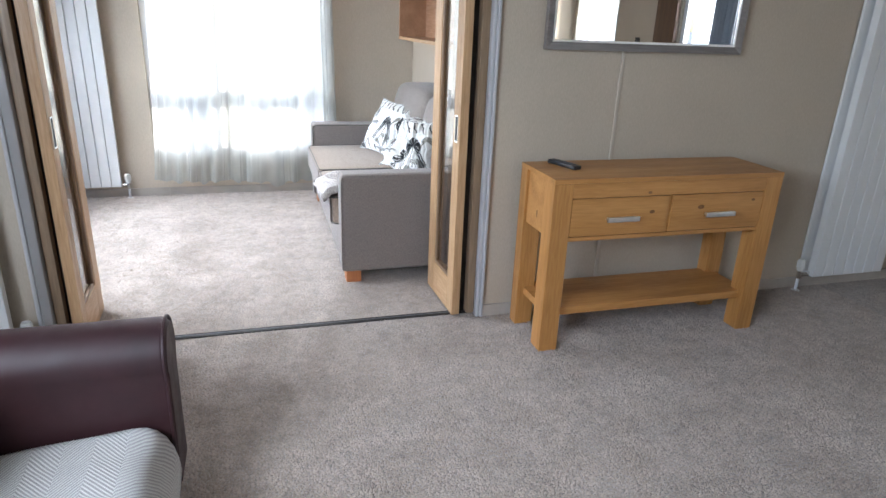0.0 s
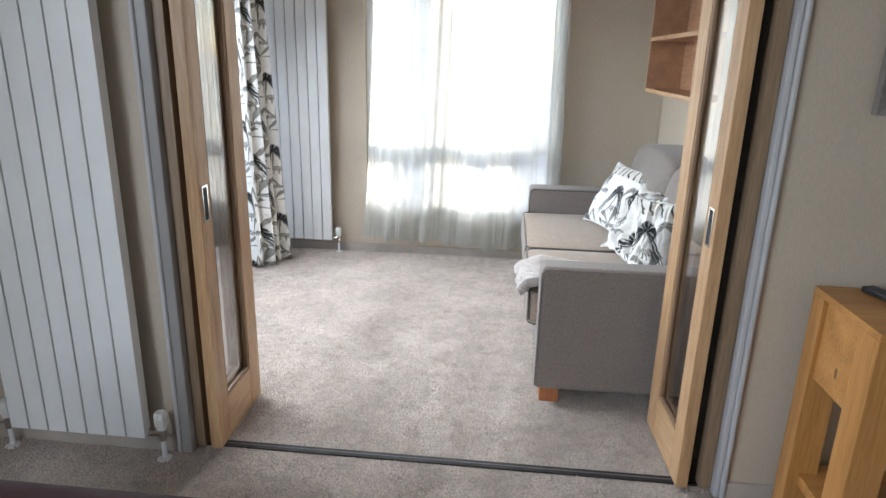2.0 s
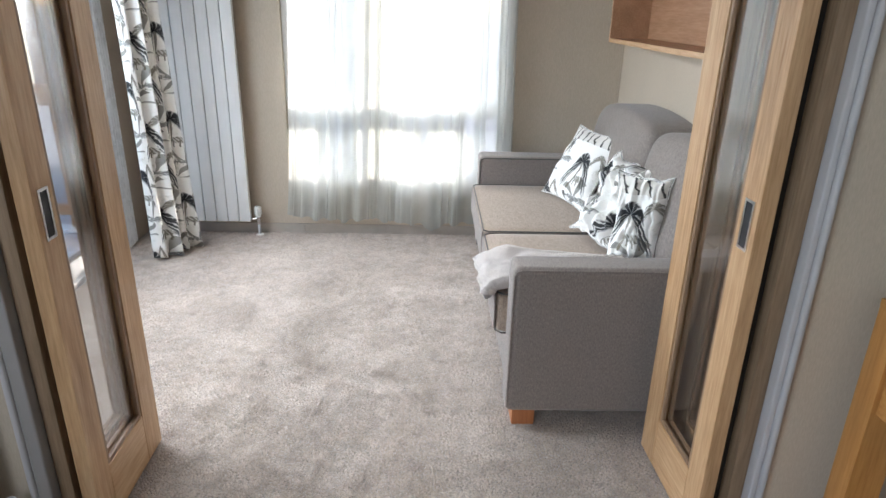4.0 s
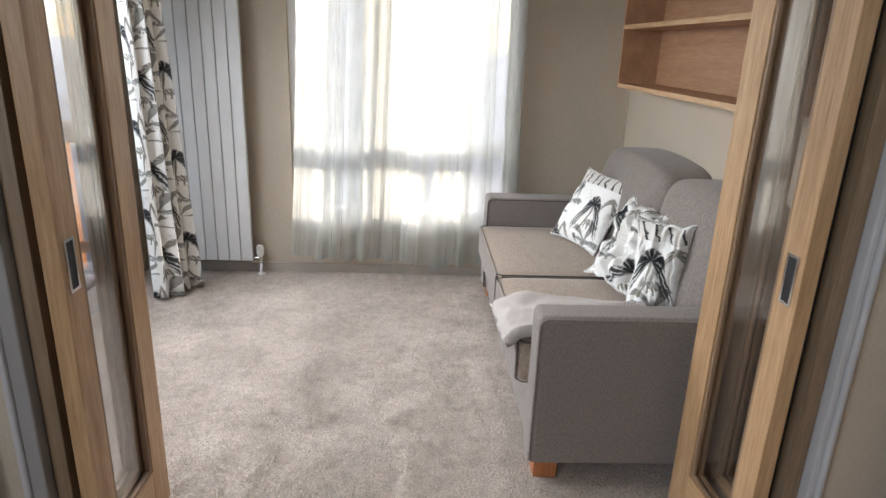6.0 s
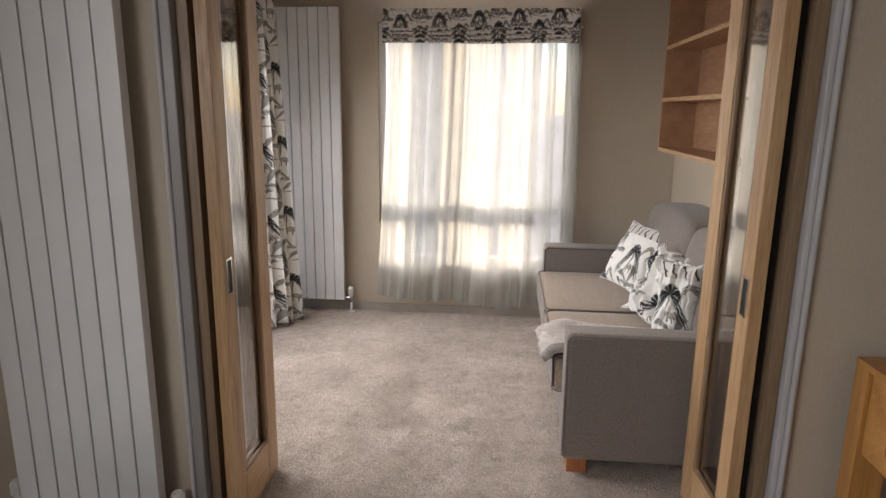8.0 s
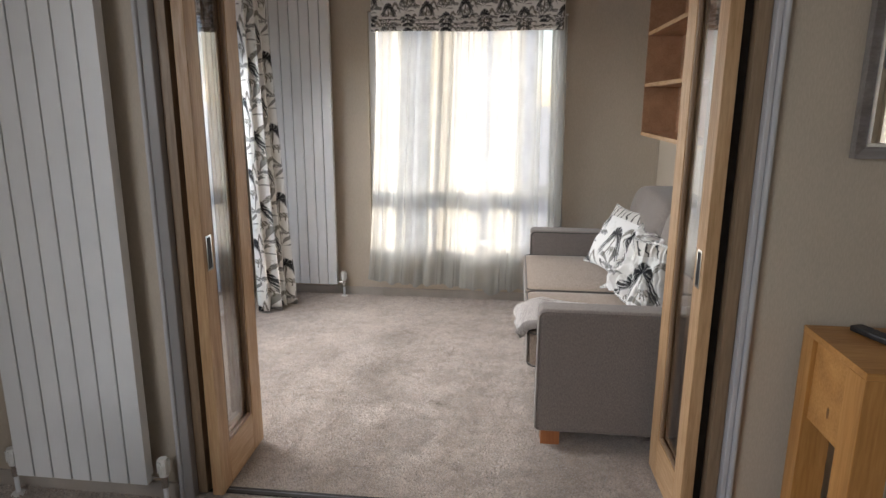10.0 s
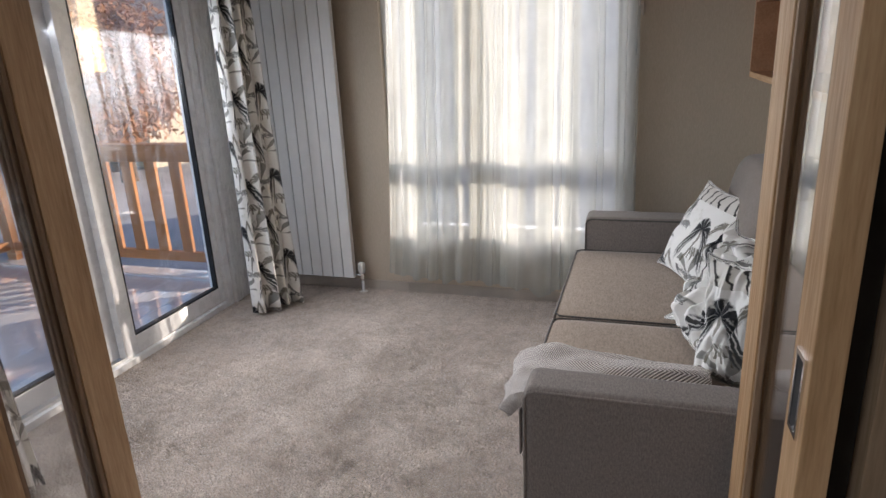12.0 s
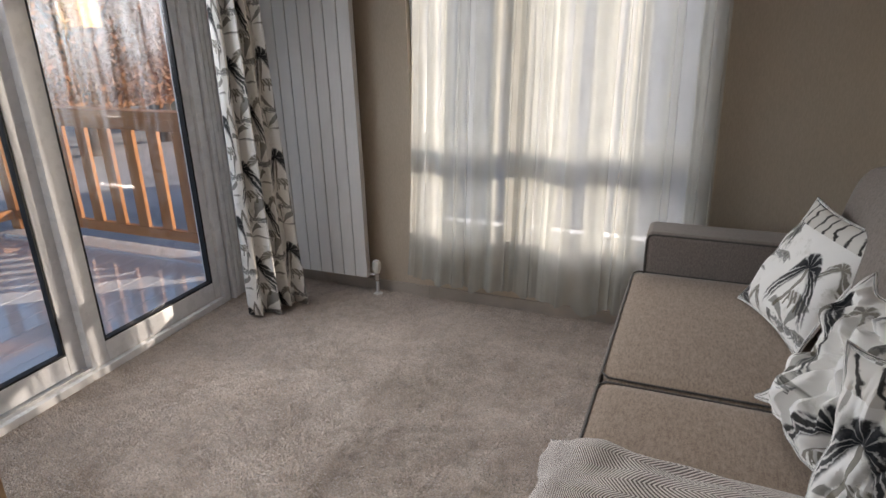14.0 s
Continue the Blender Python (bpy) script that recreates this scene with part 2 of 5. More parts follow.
def glass_material(name, mist=0.0, tint=(1, 1, 1), shine=0.05):
    """A thin pane: clear, with a reflection that grows towards grazing views; mist is the share of dew and painted
    reflection streaks.
    """
    n = Nodes(name)
    clear = n.put("ShaderNodeBsdfTransparent")
    clear.inputs[0].default_value = (*tint, 1)
    gloss = n.put("ShaderNodeBsdfGlossy")
    gloss.inputs["Roughness"].default_value = 0.02
    lw = n.put("ShaderNodeLayerWeight")
    lw.inputs[0].default_value = 0.5
    fr = n.math('ADD', n.math('MULTIPLY', n.math('POWER', lw.outputs["Facing"], 3.2), 0.85), shine)
    mix = n.put("ShaderNodeMixShader")
    n.link(fr, mix.inputs[0])
    n.link(clear.outputs[0], mix.inputs[1])
    n.link(gloss.outputs[0], mix.inputs[2])
    last = mix.outputs[0]
    if mist:
        fog = n.put("ShaderNodeBsdfTranslucent")
        fog.inputs[0].default_value = (0.97, 0.95, 0.92, 1)
        clear2 = n.put("ShaderNodeBsdfTransparent")
        wet = n.put("ShaderNodeMixShader")
        wet.inputs[0].default_value = 0.6
        n.link(clear2.outputs[0], wet.inputs[1])
        n.link(fog.outputs[0], wet.inputs[2])
        # pale upright streaks stand in for the net's reflection; the drops are dew
        runs = n.noise(n.coords("Object", (1, 26, 1.1)), 1.6, 6, 0.65)
        drops = n.noise(n.coords("Object", (1, 1, 0.6)), 160, 2)
        z = n.split(n.coords())[2]
        high = n.math('MULTIPLY', n.math('SUBTRACT', z, 1.0), 0.40)
        f = n.math('ADD', n.math('ADD', n.math('MULTIPLY', n.math('SUBTRACT', runs, 0.5), 1.5), high),
                   n.math('MULTIPLY', n.math('SUBTRACT', drops, 0.5), 0.9))
        f = n.math('MINIMUM', n.math('MAXIMUM', f, 0.0), mist)
        m2 = n.put("ShaderNodeMixShader")
        n.link(f, m2.inputs[0])
        n.link(last, m2.inputs[1])
        n.link(wet.outputs[0], m2.inputs[2])
        last = m2.outputs[0]
    n.link(last, n.out.inputs[0])
    return n.mat


def net_material():
    """Sheer voile: fine gaps between threads, and threads that pass light on."""
    n = Nodes("voile")
    gap = n.put("ShaderNodeBsdfTransparent")
    thread = n.put("ShaderNodeBsdfTranslucent")
    face = n.put("ShaderNodeBsdfDiffuse")
    v = n.coords()
    col = n.ramp(n.noise(v, 9), [(0.3, (0.65, 0.655, 0.615)), (0.7, (0.72, 0.725, 0.69))])
    n.link(col, thread.inputs[0])
    n.link(col, face.inputs[0])
    both = n.put("ShaderNodeMixShader")
    both.inputs[0].default_value = 0.35
    n.link(thread.outputs[0], both.inputs[1])
    n.link(face.outputs[0], both.inputs[2])
    mix = n.put("ShaderNodeMixShader")
    weave = n.noise(n.coords("UV", (1, 0.05, 1)), 40, 2)
    f = n.ramp(weave, [(0.3, (0.50,) * 3), (0.7, (0.62,) * 3)])
    n.link(f, mix.inputs[0])
    n.link(gap.outputs[0], mix.inputs[1])
    n.link(both.outputs[0], mix.inputs[2])
    n.link(mix.outputs[0], n.out.inputs[0])
    return n.mat


M_CARPET = carpet_material()


def pile_material():
    n = Nodes("carpet_yarn")
    v = n.coords()
    fine = n.noise(v, 120, 2, 0.6)
    patch = n.noise(v, 4.2, 5, 0.62)
    tread = n.noise(v, 20, 4, 0.6)
    c = n.ramp(fine, [(0.28, (0.43, 0.362, 0.308)), (0.5, (0.54, 0.46, 0.395)), (0.72, (0.64, 0.555, 0.483))])
    c = n.mix(0.62, c, n.ramp(patch, [(0.38, (0.70, 0.675, 0.655)), (0.60, (1, 1, 1))]), "MULTIPLY")
    c = n.mix(0.55, c, n.ramp(tread, [(0.34, (0.66, 0.64, 0.63)), (0.56, (1.06, 1.05, 1.04))]), "MULTIPLY")
    n.bsdf.inputs["Specular IOR Level"].default_value = 0.1
    return n.finish(c, 0.95, 0, 0.2)


M_PILE = pile_material()
M_WALL = wall_material("wall_board", (0.475, 0.402, 0.316))
M_CEIL = plain("ceiling_board", (0.60, 0.58, 0.54), 0.7)
M_SKIRT = plain("skirting_vinyl", (0.42, 0.37, 0.32), 0.5)
M_BATTEN = plain("pale_joint_strip", (0.50, 0.435, 0.355), 0.5, vary=0.04)
# white casing paint in dim light, darkened here in its base colour
M_CASING_SHADED = plain("shaded_casing_paint", (0.28, 0.262, 0.255), 0.4, vary=0.05)
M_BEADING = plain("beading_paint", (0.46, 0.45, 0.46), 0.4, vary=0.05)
M_WHITE = plain("white_paint", (0.76, 0.77, 0.79), 0.38, vary=0.04)
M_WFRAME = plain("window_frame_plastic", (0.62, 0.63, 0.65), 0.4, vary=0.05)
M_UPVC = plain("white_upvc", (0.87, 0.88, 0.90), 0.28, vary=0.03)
M_RAD = plain("radiator_enamel", (0.74, 0.735, 0.73), 0.33, vary=0.03)
M_SEAL = plain("black_rubber", (0.012, 0.012, 0.014), 0.6)
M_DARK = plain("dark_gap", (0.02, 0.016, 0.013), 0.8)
M_OAK = wood("pale_oak_veneer", (0.272, 0.146, 0.062), (0.46, 0.282, 0.144), (0.61, 0.412, 0.240), "Z", 0.42)
M_OAK_H = wood("pale_oak_rail", (0.272, 0.146, 0.062), (0.46, 0.282, 0.144), (0.61, 0.412, 0.240), "Y", 0.42)
# darker copy of the leaf oak: shade on the rear leaves put into colour
M_OAK_SHADED = wood("shaded_oak", (0.15, 0.095, 0.055), (0.235, 0.16, 0.098), (0.32, 0.225, 0.145), "Z", 0.45)
M_BEAD = wood("bead_oak", (0.15, 0.09, 0.05), (0.23, 0.14, 0.08), (0.31, 0.2, 0.12), "Z", 0.4)
M_SHELF = wood("shelf_oak", (0.27, 0.14, 0.07), (0.37, 0.20, 0.11), (0.46, 0.27, 0.16), "Y", 0.45)
M_CON = wood("golden_oak", (0.30, 0.128, 0.032), (0.44, 0.205, 0.058), (0.55, 0.285, 0.095), "X", 0.36)
M_CON_Z = wood("golden_oak_leg", (0.30, 0.128, 0.032), (0.44, 0.205, 0.058), (0.55, 0.285, 0.095), "Z", 0.36)
M_KNOT = plain("oak_knot", (0.17, 0.075, 0.025), 0.45, vary=0.3, scale=60)
M_FOOT = wood("red_beech", (0.30, 0.10, 0.035), (0.40, 0.15, 0.055), (0.5, 0.21, 0.085), "Z", 0.4)
M_SOFA = fabric("grey_upholstery", (0.158, 0.133, 0.119), (0.292, 0.250, 0.224), 520.0, 0.6)
M_SEAT = fabric("seat_upholstery", (0.215, 0.160, 0.120), (0.42, 0.330, 0.258), 330.0, 0.7)
M_PIPE = fabric("dark_piping", (0.06, 0.055, 0.05), (0.13, 0.12, 0.11))
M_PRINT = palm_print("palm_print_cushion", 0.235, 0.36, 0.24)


def stripe_material():
    """Cream cotton crossed by uneven dark stripes; UVs in metres."""
    n = Nodes("stripe_border")
    uv = n.coords("UV")
    u, v, _ = n.split(uv)
    warp = n.math('MULTIPLY', n.math('SUBTRACT', n.noise(uv, 22, 3), 0.5), 6.0)
    s = n.math('SINE', n.math('ADD', n.math('ADD', n.math('MULTIPLY', u, 130.0), n.math('MULTIPLY', v, 55.0)), warp))
    col = n.ramp(s, [(0.0, (0.72, 0.69, 0.64)), (0.70, (0.70, 0.67, 0.61)), (0.93, (0.05, 0.047, 0.045))])
    n.bsdf.inputs["Specular IOR Level"].default_value = 0.2
    return n.finish(col, 0.9, 0, 0.1)


M_STRIPE = stripe_material()
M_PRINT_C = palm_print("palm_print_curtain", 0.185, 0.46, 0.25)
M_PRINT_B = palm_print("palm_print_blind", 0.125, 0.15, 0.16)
M_LINING = plain("curtain_lining", (0.62, 0.60, 0.55), 0.9, vary=0.08)
M_THROW = herringbone("herringbone_wool", (0.15, 0.122, 0.105), (0.80, 0.735, 0.68), 0.0085, 0.033)
M_THROW2 = herringbone("pale_twill_throw", (0.36, 0.345, 0.33), (0.56, 0.535, 0.51), 0.012, 0.09)
M_NET = net_material()
M_GLASS = glass_material("clear_glass")
M_MIST = glass_material("dewed_streaked_glass", 0.22, (1, 1, 1), 0.10)
M_MIRROR = plain("mirror_silver", (0.88, 0.89, 0.90), 0.01, 1.0, vary=0.0)
M_MFRAME = wood("silver_frame", (0.15, 0.13, 0.12), (0.21, 0.185, 0.175), (0.30, 0.275, 0.26), "X", 0.32)
M_STEEL = plain("brushed_steel", (0.78, 0.77, 0.76), 0.34, 1.0, vary=0.08, scale=40)
M_CHROME = plain("chrome", (0.75, 0.75, 0.75), 0.08, 1.0, vary=0.03)
M_PLASTIC_W = plain("white_plastic", (0.75, 0.74, 0.71), 0.4, vary=0.05)
M_PLASTIC_B = plain("black_plastic", (0.014, 0.014, 0.016), 0.38, vary=0.2)
M_BUTTON = plain("grey_rubber", (0.10, 0.10, 0.11), 0.6)
M_LEATHER = plain("plum_leather", (0.030, 0.009, 0.011), 0.55, vary=0.3, scale=5, relief=0.35, grain=260)
M_YELLOW = fabric("mustard_fabric", (0.38, 0.28, 0.06), (0.58, 0.46, 0.15))
M_DECK = plain("pale_decking", (0.82, 0.83, 0.86), 0.07, vary=0.07, scale=5, relief=0.04, grain=30)
M_DECK.node_tree.nodes["Principled BSDF"].inputs["Coat Weight"].default_value = 1.0  # film of rain water
M_RAILWOOD = wood("stained_softwood", (0.26, 0.09, 0.024), (0.44, 0.175, 0.05), (0.58, 0.26, 0.085), "Z", 0.5)
M_RAILWOOD_X = wood("stained_rail_x", (0.26, 0.09, 0.024), (0.44, 0.175, 0.05), (0.58, 0.26, 0.085), "X", 0.5)
M_RAILWOOD_Y = wood("stained_rail_y", (0.26, 0.09, 0.024), (0.44, 0.175, 0.05), (0.58, 0.26, 0.085), "Y", 0.5)
M_GROUND = plain("frosted_ground", (0.42, 0.405, 0.425), 0.9, vary=0.3, scale=0.6, relief=0.5, grain=30)
M_PALECLAD = plain("pale_blue_boards", (0.40, 0.45, 0.53), 0.5, vary=0.08)
M_CREAM = plain("cream_boards", (0.72, 0.63, 0.47), 0.6, vary=0.08)
M_CLAD = wood("brown_cladding", (0.10, 0.045, 0.025), (0.16, 0.075, 0.04), (0.22, 0.11, 0.06), "Y", 0.6, 5)
M_ROOF = plain("roof_tiles", (0.12, 0.10, 0.10), 0.7, vary=0.3)
M_TWIG = plain("russet_leaves", (0.40, 0.185, 0.085), 0.85, vary=0.5, scale=3)
M_BARK = plain("bark", (0.09, 0.06, 0.045), 0.9, vary=0.4, scale=12, relief=0.6, grain=40)
M_GREEN = plain("shrub_leaves", (0.06, 0.085, 0.03), 0.7, vary=0.5, scale=4)
M_DOOR = wood("tan_door", (0.26, 0.19, 0.13), (0.32, 0.24, 0.17), (0.38, 0.29, 0.21), "Z", 0.5)
M_DKFRAME = wood("walnut_frame", (0.07, 0.035, 0.02), (0.11, 0.055, 0.03), (0.15, 0.08, 0.045), "Z", 0.45)
M_GREYCURT = fabric("grey_curtain_cloth", (0.16, 0.18, 0.22), (0.30, 0.33, 0.38))

# ---- mesh helpers ----


def box(bm, x0, x1, y0, y1, z0, z1):
    vs = [bm.verts.new((x, y, z)) for x in (x0, x1) for y in (y0, y1) for z in (z0, z1)]
    for f in ((0, 1, 3, 2), (4, 6, 7, 5), (0, 4, 5, 1), (2, 3, 7, 6), (0, 2, 6, 4), (1, 5, 7, 3)):
        bm.faces.new([vs[k] for k in f])
    return vs


def boxes(*rows, bevel=0.0, seg=2):
    bm = bmesh.new()
    for r in rows:
        box(bm, *r)
    if bevel:
        bmesh.ops.bevel(bm, geom=bm.edges[:], offset=bevel, segments=seg, profile=0.5, affect='EDGES')
    return bm


def rod(bm, p, q, r, n=12, r2=None):
    p, q = Vector(p), Vector(q)
    m = Matrix.Translation((p + q) / 2) @ (q - p).to_track_quat("Z", "Y").to_matrix().to_4x4()
    bmesh.ops.create_cone(bm, cap_ends=True, segments=n, radius1=r, radius2=r if r2 is None else r2, depth=(q - p).length, matrix=m)
    return bm


def grid_sheet(nu, nv, at, uv=None):
    """A sheet of nu by nv cells; at(a, b) gives the place for a, b in 0..1, uv(a, b) its cloth coordinates."""
    bm = bmesh.new()
    lay = bm.loops.layers.uv.new("UVMap")
    vs = [[bm.verts.new(at(i / nu, j / nv)) for j in range(nv + 1)] for i in range(nu + 1)]
    for i in range(nu):
        for j in range(nv):
            f = bm.faces.new((vs[i][j], vs[i + 1][j], vs[i + 1][j + 1], vs[i][j + 1]))
            if uv:
                for lp, (a, b) in zip(f.loops, ((i, j), (i + 1, j), (i + 1, j + 1), (i, j + 1))):
                    lp[lay].uv = uv(a / nu, b / nv)
    return bm


def level_normals(me, limit=math.cos(math.radians(38))):
    """Keeps broad faces flat beside their rounded edges: corner normals weighted by the areas of the faces that meet there."""
    meet = collections.defaultdict(list)
    for f in me.polygons:
        for v in f.vertices:
            meet[v].append((f.normal.copy(), f.area))
    normals = []
    for f in me.polygons:
        own = f.normal.copy()
        for v in f.vertices:
            total = Vector()
            for nrm, area in meet[v]:
                if nrm.dot(own) > limit:
                    total += nrm * area
            normals.append(total.normalized() if total.length else own)
    me.normals_split_custom_set(normals)


def mesh_of(name, bm, material, smooth=True):
    bmesh.ops.recalc_face_normals(bm, faces=bm.faces[:])
    me = bpy.data.meshes.new(name)
    bm.to_mesh(me)
    bm.free()
    me.materials.append(material)
    if smooth:
        for p in me.polygons:
            p.use_smooth = True
        me.set_sharp_from_angle(angle=radians(38))
        if len(me.polygons) < 400:
            level_normals(me)
    return me


def part(name, bm, material, parent=None, label="", smooth=True):
    ob = new(name, mesh_of(name, bm, material, smooth))
    if parent:
        ob.parent = parent
    if label:
        ob["label"] = label
    return ob


def structure(name, bm, material, label, category):
    return tagged(part(name, bm, material, smooth=False), label, category, kind="structure")


def thing(name, place, label, category, group=""):
    ob = new(name)
    ob.matrix_world = place if isinstance(place, Matrix) else Matrix.Translation(place)
    return tagged(ob, label, category, group)


def thick(ob, t, offset=0):
    m = ob.modifiers.new("thickness", 'SOLIDIFY')
    m.thickness, m.offset = t, offset
    return ob


def soft_box(sx, sy, sz, n=10, power=5.0, puff=0.0, uvs=False):
    """A rounded, stuffed block centred on the origin; the higher the power, the squarer."""
    bm = bmesh.new()
    bmesh.ops.create_cube(bm, size=2.0)
    bmesh.ops.subdivide_edges(bm, edges=bm.edges[:], cuts=n, use_grid_fill=True)
    for v in bm.verts:
        c = v.co
        norm = (abs(c.x) ** power + abs(c.y) ** power + abs(c.z) ** power) ** (1 / power)
        d = c / norm
        p = 1 + puff * (1 - d.x * d.x) * (1 - d.y * d.y)
        v.co = (d.x * sx / 2, d.y * sy / 2, d.z * sz / 2 * p)
    return bm

# ---- the setting ----
FLOOR_Z, CEIL_Z = 0.0, 2.36
XL, XR, YF, YP = -1.38, 1.515, 5.54, 3.03       # inner faces of the sun room; near face of the partition
XE, YB = 4.80, -3.20                            # far side and back of the living room
WT = 0.12

structure("floor", boxes((XL - 0.02, XE, YB, YF, -0.12, 0.0)), M_CARPET, "mottled beige-grey fitted carpet with a short pile", "carpet")
structure("ceiling", boxes((XL - WT, XE + WT, YB - WT, YF + WT, CEIL_Z, CEIL_Z + 0.1)), M_CEIL, "plain off-white ceiling panels", "ceiling")
structure("roof", boxes((XL - WT - 0.25, XE + WT + 0.3, YB - WT - 0.3, YF + WT + 0.12, CEIL_Z + 0.1, CEIL_Z + 0.26)), M_ROOF, "flat dark roof over the lodge", "roof")

WX0, WX1, WZ0, WZ1 = -0.47, 0.86, 0.36, 2.0     # far window's opening
structure("wall_north", boxes(
    (XL - WT, WX0, YF, YF + WT, -0.1, CEIL_Z), (WX1, XE + WT, YF, YF + WT, -0.1, CEIL_Z),
    (WX0, WX1, YF, YF + WT, -0.1, WZ0), (WX0, WX1, YF, YF + WT, WZ1, CEIL_Z)), M_WALL, "beige vinyl-faced end wall with a tall window", "wall")
structure("wall_sofa", boxes((XR, XR + 0.08, YP + 0.08, YF, 0, CEIL_Z)), M_WALL, "beige vinyl-faced wall behind the sofa", "wall")

PY0, PY1, PZ1 = 3.36, 5.16, 2.08                # patio door's opening in the west wall
LY0, LY1 = -0.65, 1.45                          # added, unseen living room window in the same wall
structure("wall_west", boxes(
    (XL - WT, XL, YB, LY0, -0.1, CEIL_Z), (XL - WT, XL, LY0, LY1, -0.1, 0.25), (XL - WT, XL, LY0, LY1, 2.08, CEIL_Z),
    (XL - WT, XL, LY1, PY0, -0.1, CEIL_Z), (XL - WT, XL, PY0, PY1, PZ1, CEIL_Z), (XL - WT, XL, PY1, YF, -0.1, CEIL_Z)),
    M_WALL, "beige outer wall with glazed doors to the deck", "wall")
OX0, OX1, OZ1 = -0.605, 1.285, 2.04              # opening in the partition
structure("wall_partition", boxes(
    (XL, OX0, YP, YP + 0.08, 0, CEIL_Z), (OX1, XE, YP, YP + 0.08, 0, CEIL_Z), (OX0, OX1, YP, YP + 0.08, OZ1, CEIL_Z)),
    M_WALL, "beige partition between living room and sun room", "wall")
structure("wall_south", boxes((XL - WT, XE + WT, YB - WT, YB, -0.1, CEIL_Z)), M_WALL, "plain beige back wall", "wall")
SA0, SA1, SB0, SB1 = -3.05, -2.02, -0.70, -0.06
structure("wall_east", boxes(
    (XE, XE + WT, YB, SA0, -0.1, CEIL_Z), (XE, XE + WT, SA0, SA1, -0.1, 0.7), (XE, XE + WT, SA0, SA1, 2.0, CEIL_Z),
    (XE, XE + WT, SA1, SB0, -0.1, CEIL_Z), (XE, XE + WT, SB0, SB1, -0.1, 0.2), (XE, XE + WT, SB0, SB1, 2.05, CEIL_Z),
    (XE, XE + WT, SB1, YF, -0.1, CEIL_Z)), M_WALL, "beige side wall with windows", "wall")

structure("baseboard_north", boxes((XL, -0.395, YF - 0.012, YF - 0.001, 0, 0.06), (-0.392, XR, YF - 0.012, YF - 0.001, 0, 0.06)), M_SKIRT, "low grey-beige skirting strip", "skirting")
structure("baseboard_sofa", boxes((XR - 0.012, XR - 0.001, YP + 0.09, YF - 0.014, 0, 0.06)), M_SKIRT, "low grey-beige skirting strip", "skirting")
structure("baseboard_partition", boxes((OX1 + 0.003, XE, YP - 0.012, YP - 0.001, 0, 0.06), (XL, OX0 - 0.003, YP - 0.012, YP - 0.001, 0, 0.06)), M_SKIRT, "low grey-beige skirting strip", "skirting")
structure("trim_batten", boxes((1.880, 1.896, YP - 0.006, YP - 0.0005, 0.06, CEIL_Z), bevel=0.002), M_BATTEN, "slim pale joint strip on the wall board", "trim")
for k, x in enumerate((-0.40, 0.76)):
    structure(f"trim_joint_{k + 1}", boxes((x - 0.006, x + 0.006, YF - 0.004, YF - 0.0005, 2.06, CEIL_Z)), M_WALL, "slim beige joint strip on the wall board", "trim")
structure("trim_corner", boxes((XR - 0.010, XR - 0.001, YF - 0.010, YF - 0.001, 0.06, CEIL_Z)), M_WALL, "slim corner strip", "trim")

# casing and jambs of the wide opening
# the west casing's deeper shade is put into its colour
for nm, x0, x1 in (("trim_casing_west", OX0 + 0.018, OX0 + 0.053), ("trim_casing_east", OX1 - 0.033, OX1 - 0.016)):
    structure(nm, boxes((x0, x1, YP - 0.014, YP + 0.09, 0, OZ1), bevel=0.004), M_CASING_SHADED if x0 < 0 else M_BEADING, "white-painted casing beside the folding doors, shade put into its grey", "trim")
for nm, x0, x1 in (("trim_bead_west", OX0 + 0.002, OX0 + 0.0175), ("trim_bead_east", OX1 - 0.0155, OX1 + 0.001)):
    structure(nm, boxes((x0, x1, YP - 0.022, YP - 0.001, 0, OZ1 + 0.03), bevel=0.006), M_BEADING, "slim white rounded bead round the opening", "trim")
structure("trim_header", boxes((OX0 + 0.045, OX1 - 0.045, YP - 0.014, YP + 0.09, 1.99, OZ1), bevel=0.004), M_WHITE, "white-painted header over the folding doors", "trim")
strip = structure("threshold", boxes((OX0 + 0.044, OX1 - 0.044, 3.068, 3.104, 0.0005, 0.007), bevel=0.002), M_DARK, "dark metal carpet bar with a channel", "threshold")
part("channel", boxes((OX0 + 0.05, OX1 - 0.05, 3.083, 3.088, 0.0072, 0.0085)), M_BUTTON, strip)

# dark strips added for the shade deep in the gaps between leaves
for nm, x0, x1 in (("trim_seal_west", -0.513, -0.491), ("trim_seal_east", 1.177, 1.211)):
    structure(nm, boxes((x0, x1, 3.085, 3.100, 0.002, 1.985)), M_DARK, "dark strip standing in for the shade between the folded leaves", "seal")
# added outer wall, set to block the sun from the net's right part
structure("wall_porch", boxes((1.00, 1.12, YF + WT + 0.002, YF + WT + 0.09, -0.7, CEIL_Z + 0.09)), M_WHITE, "plain pale wall added outside to keep sun off the net's right side", "wall")

# ---- folding doors ----


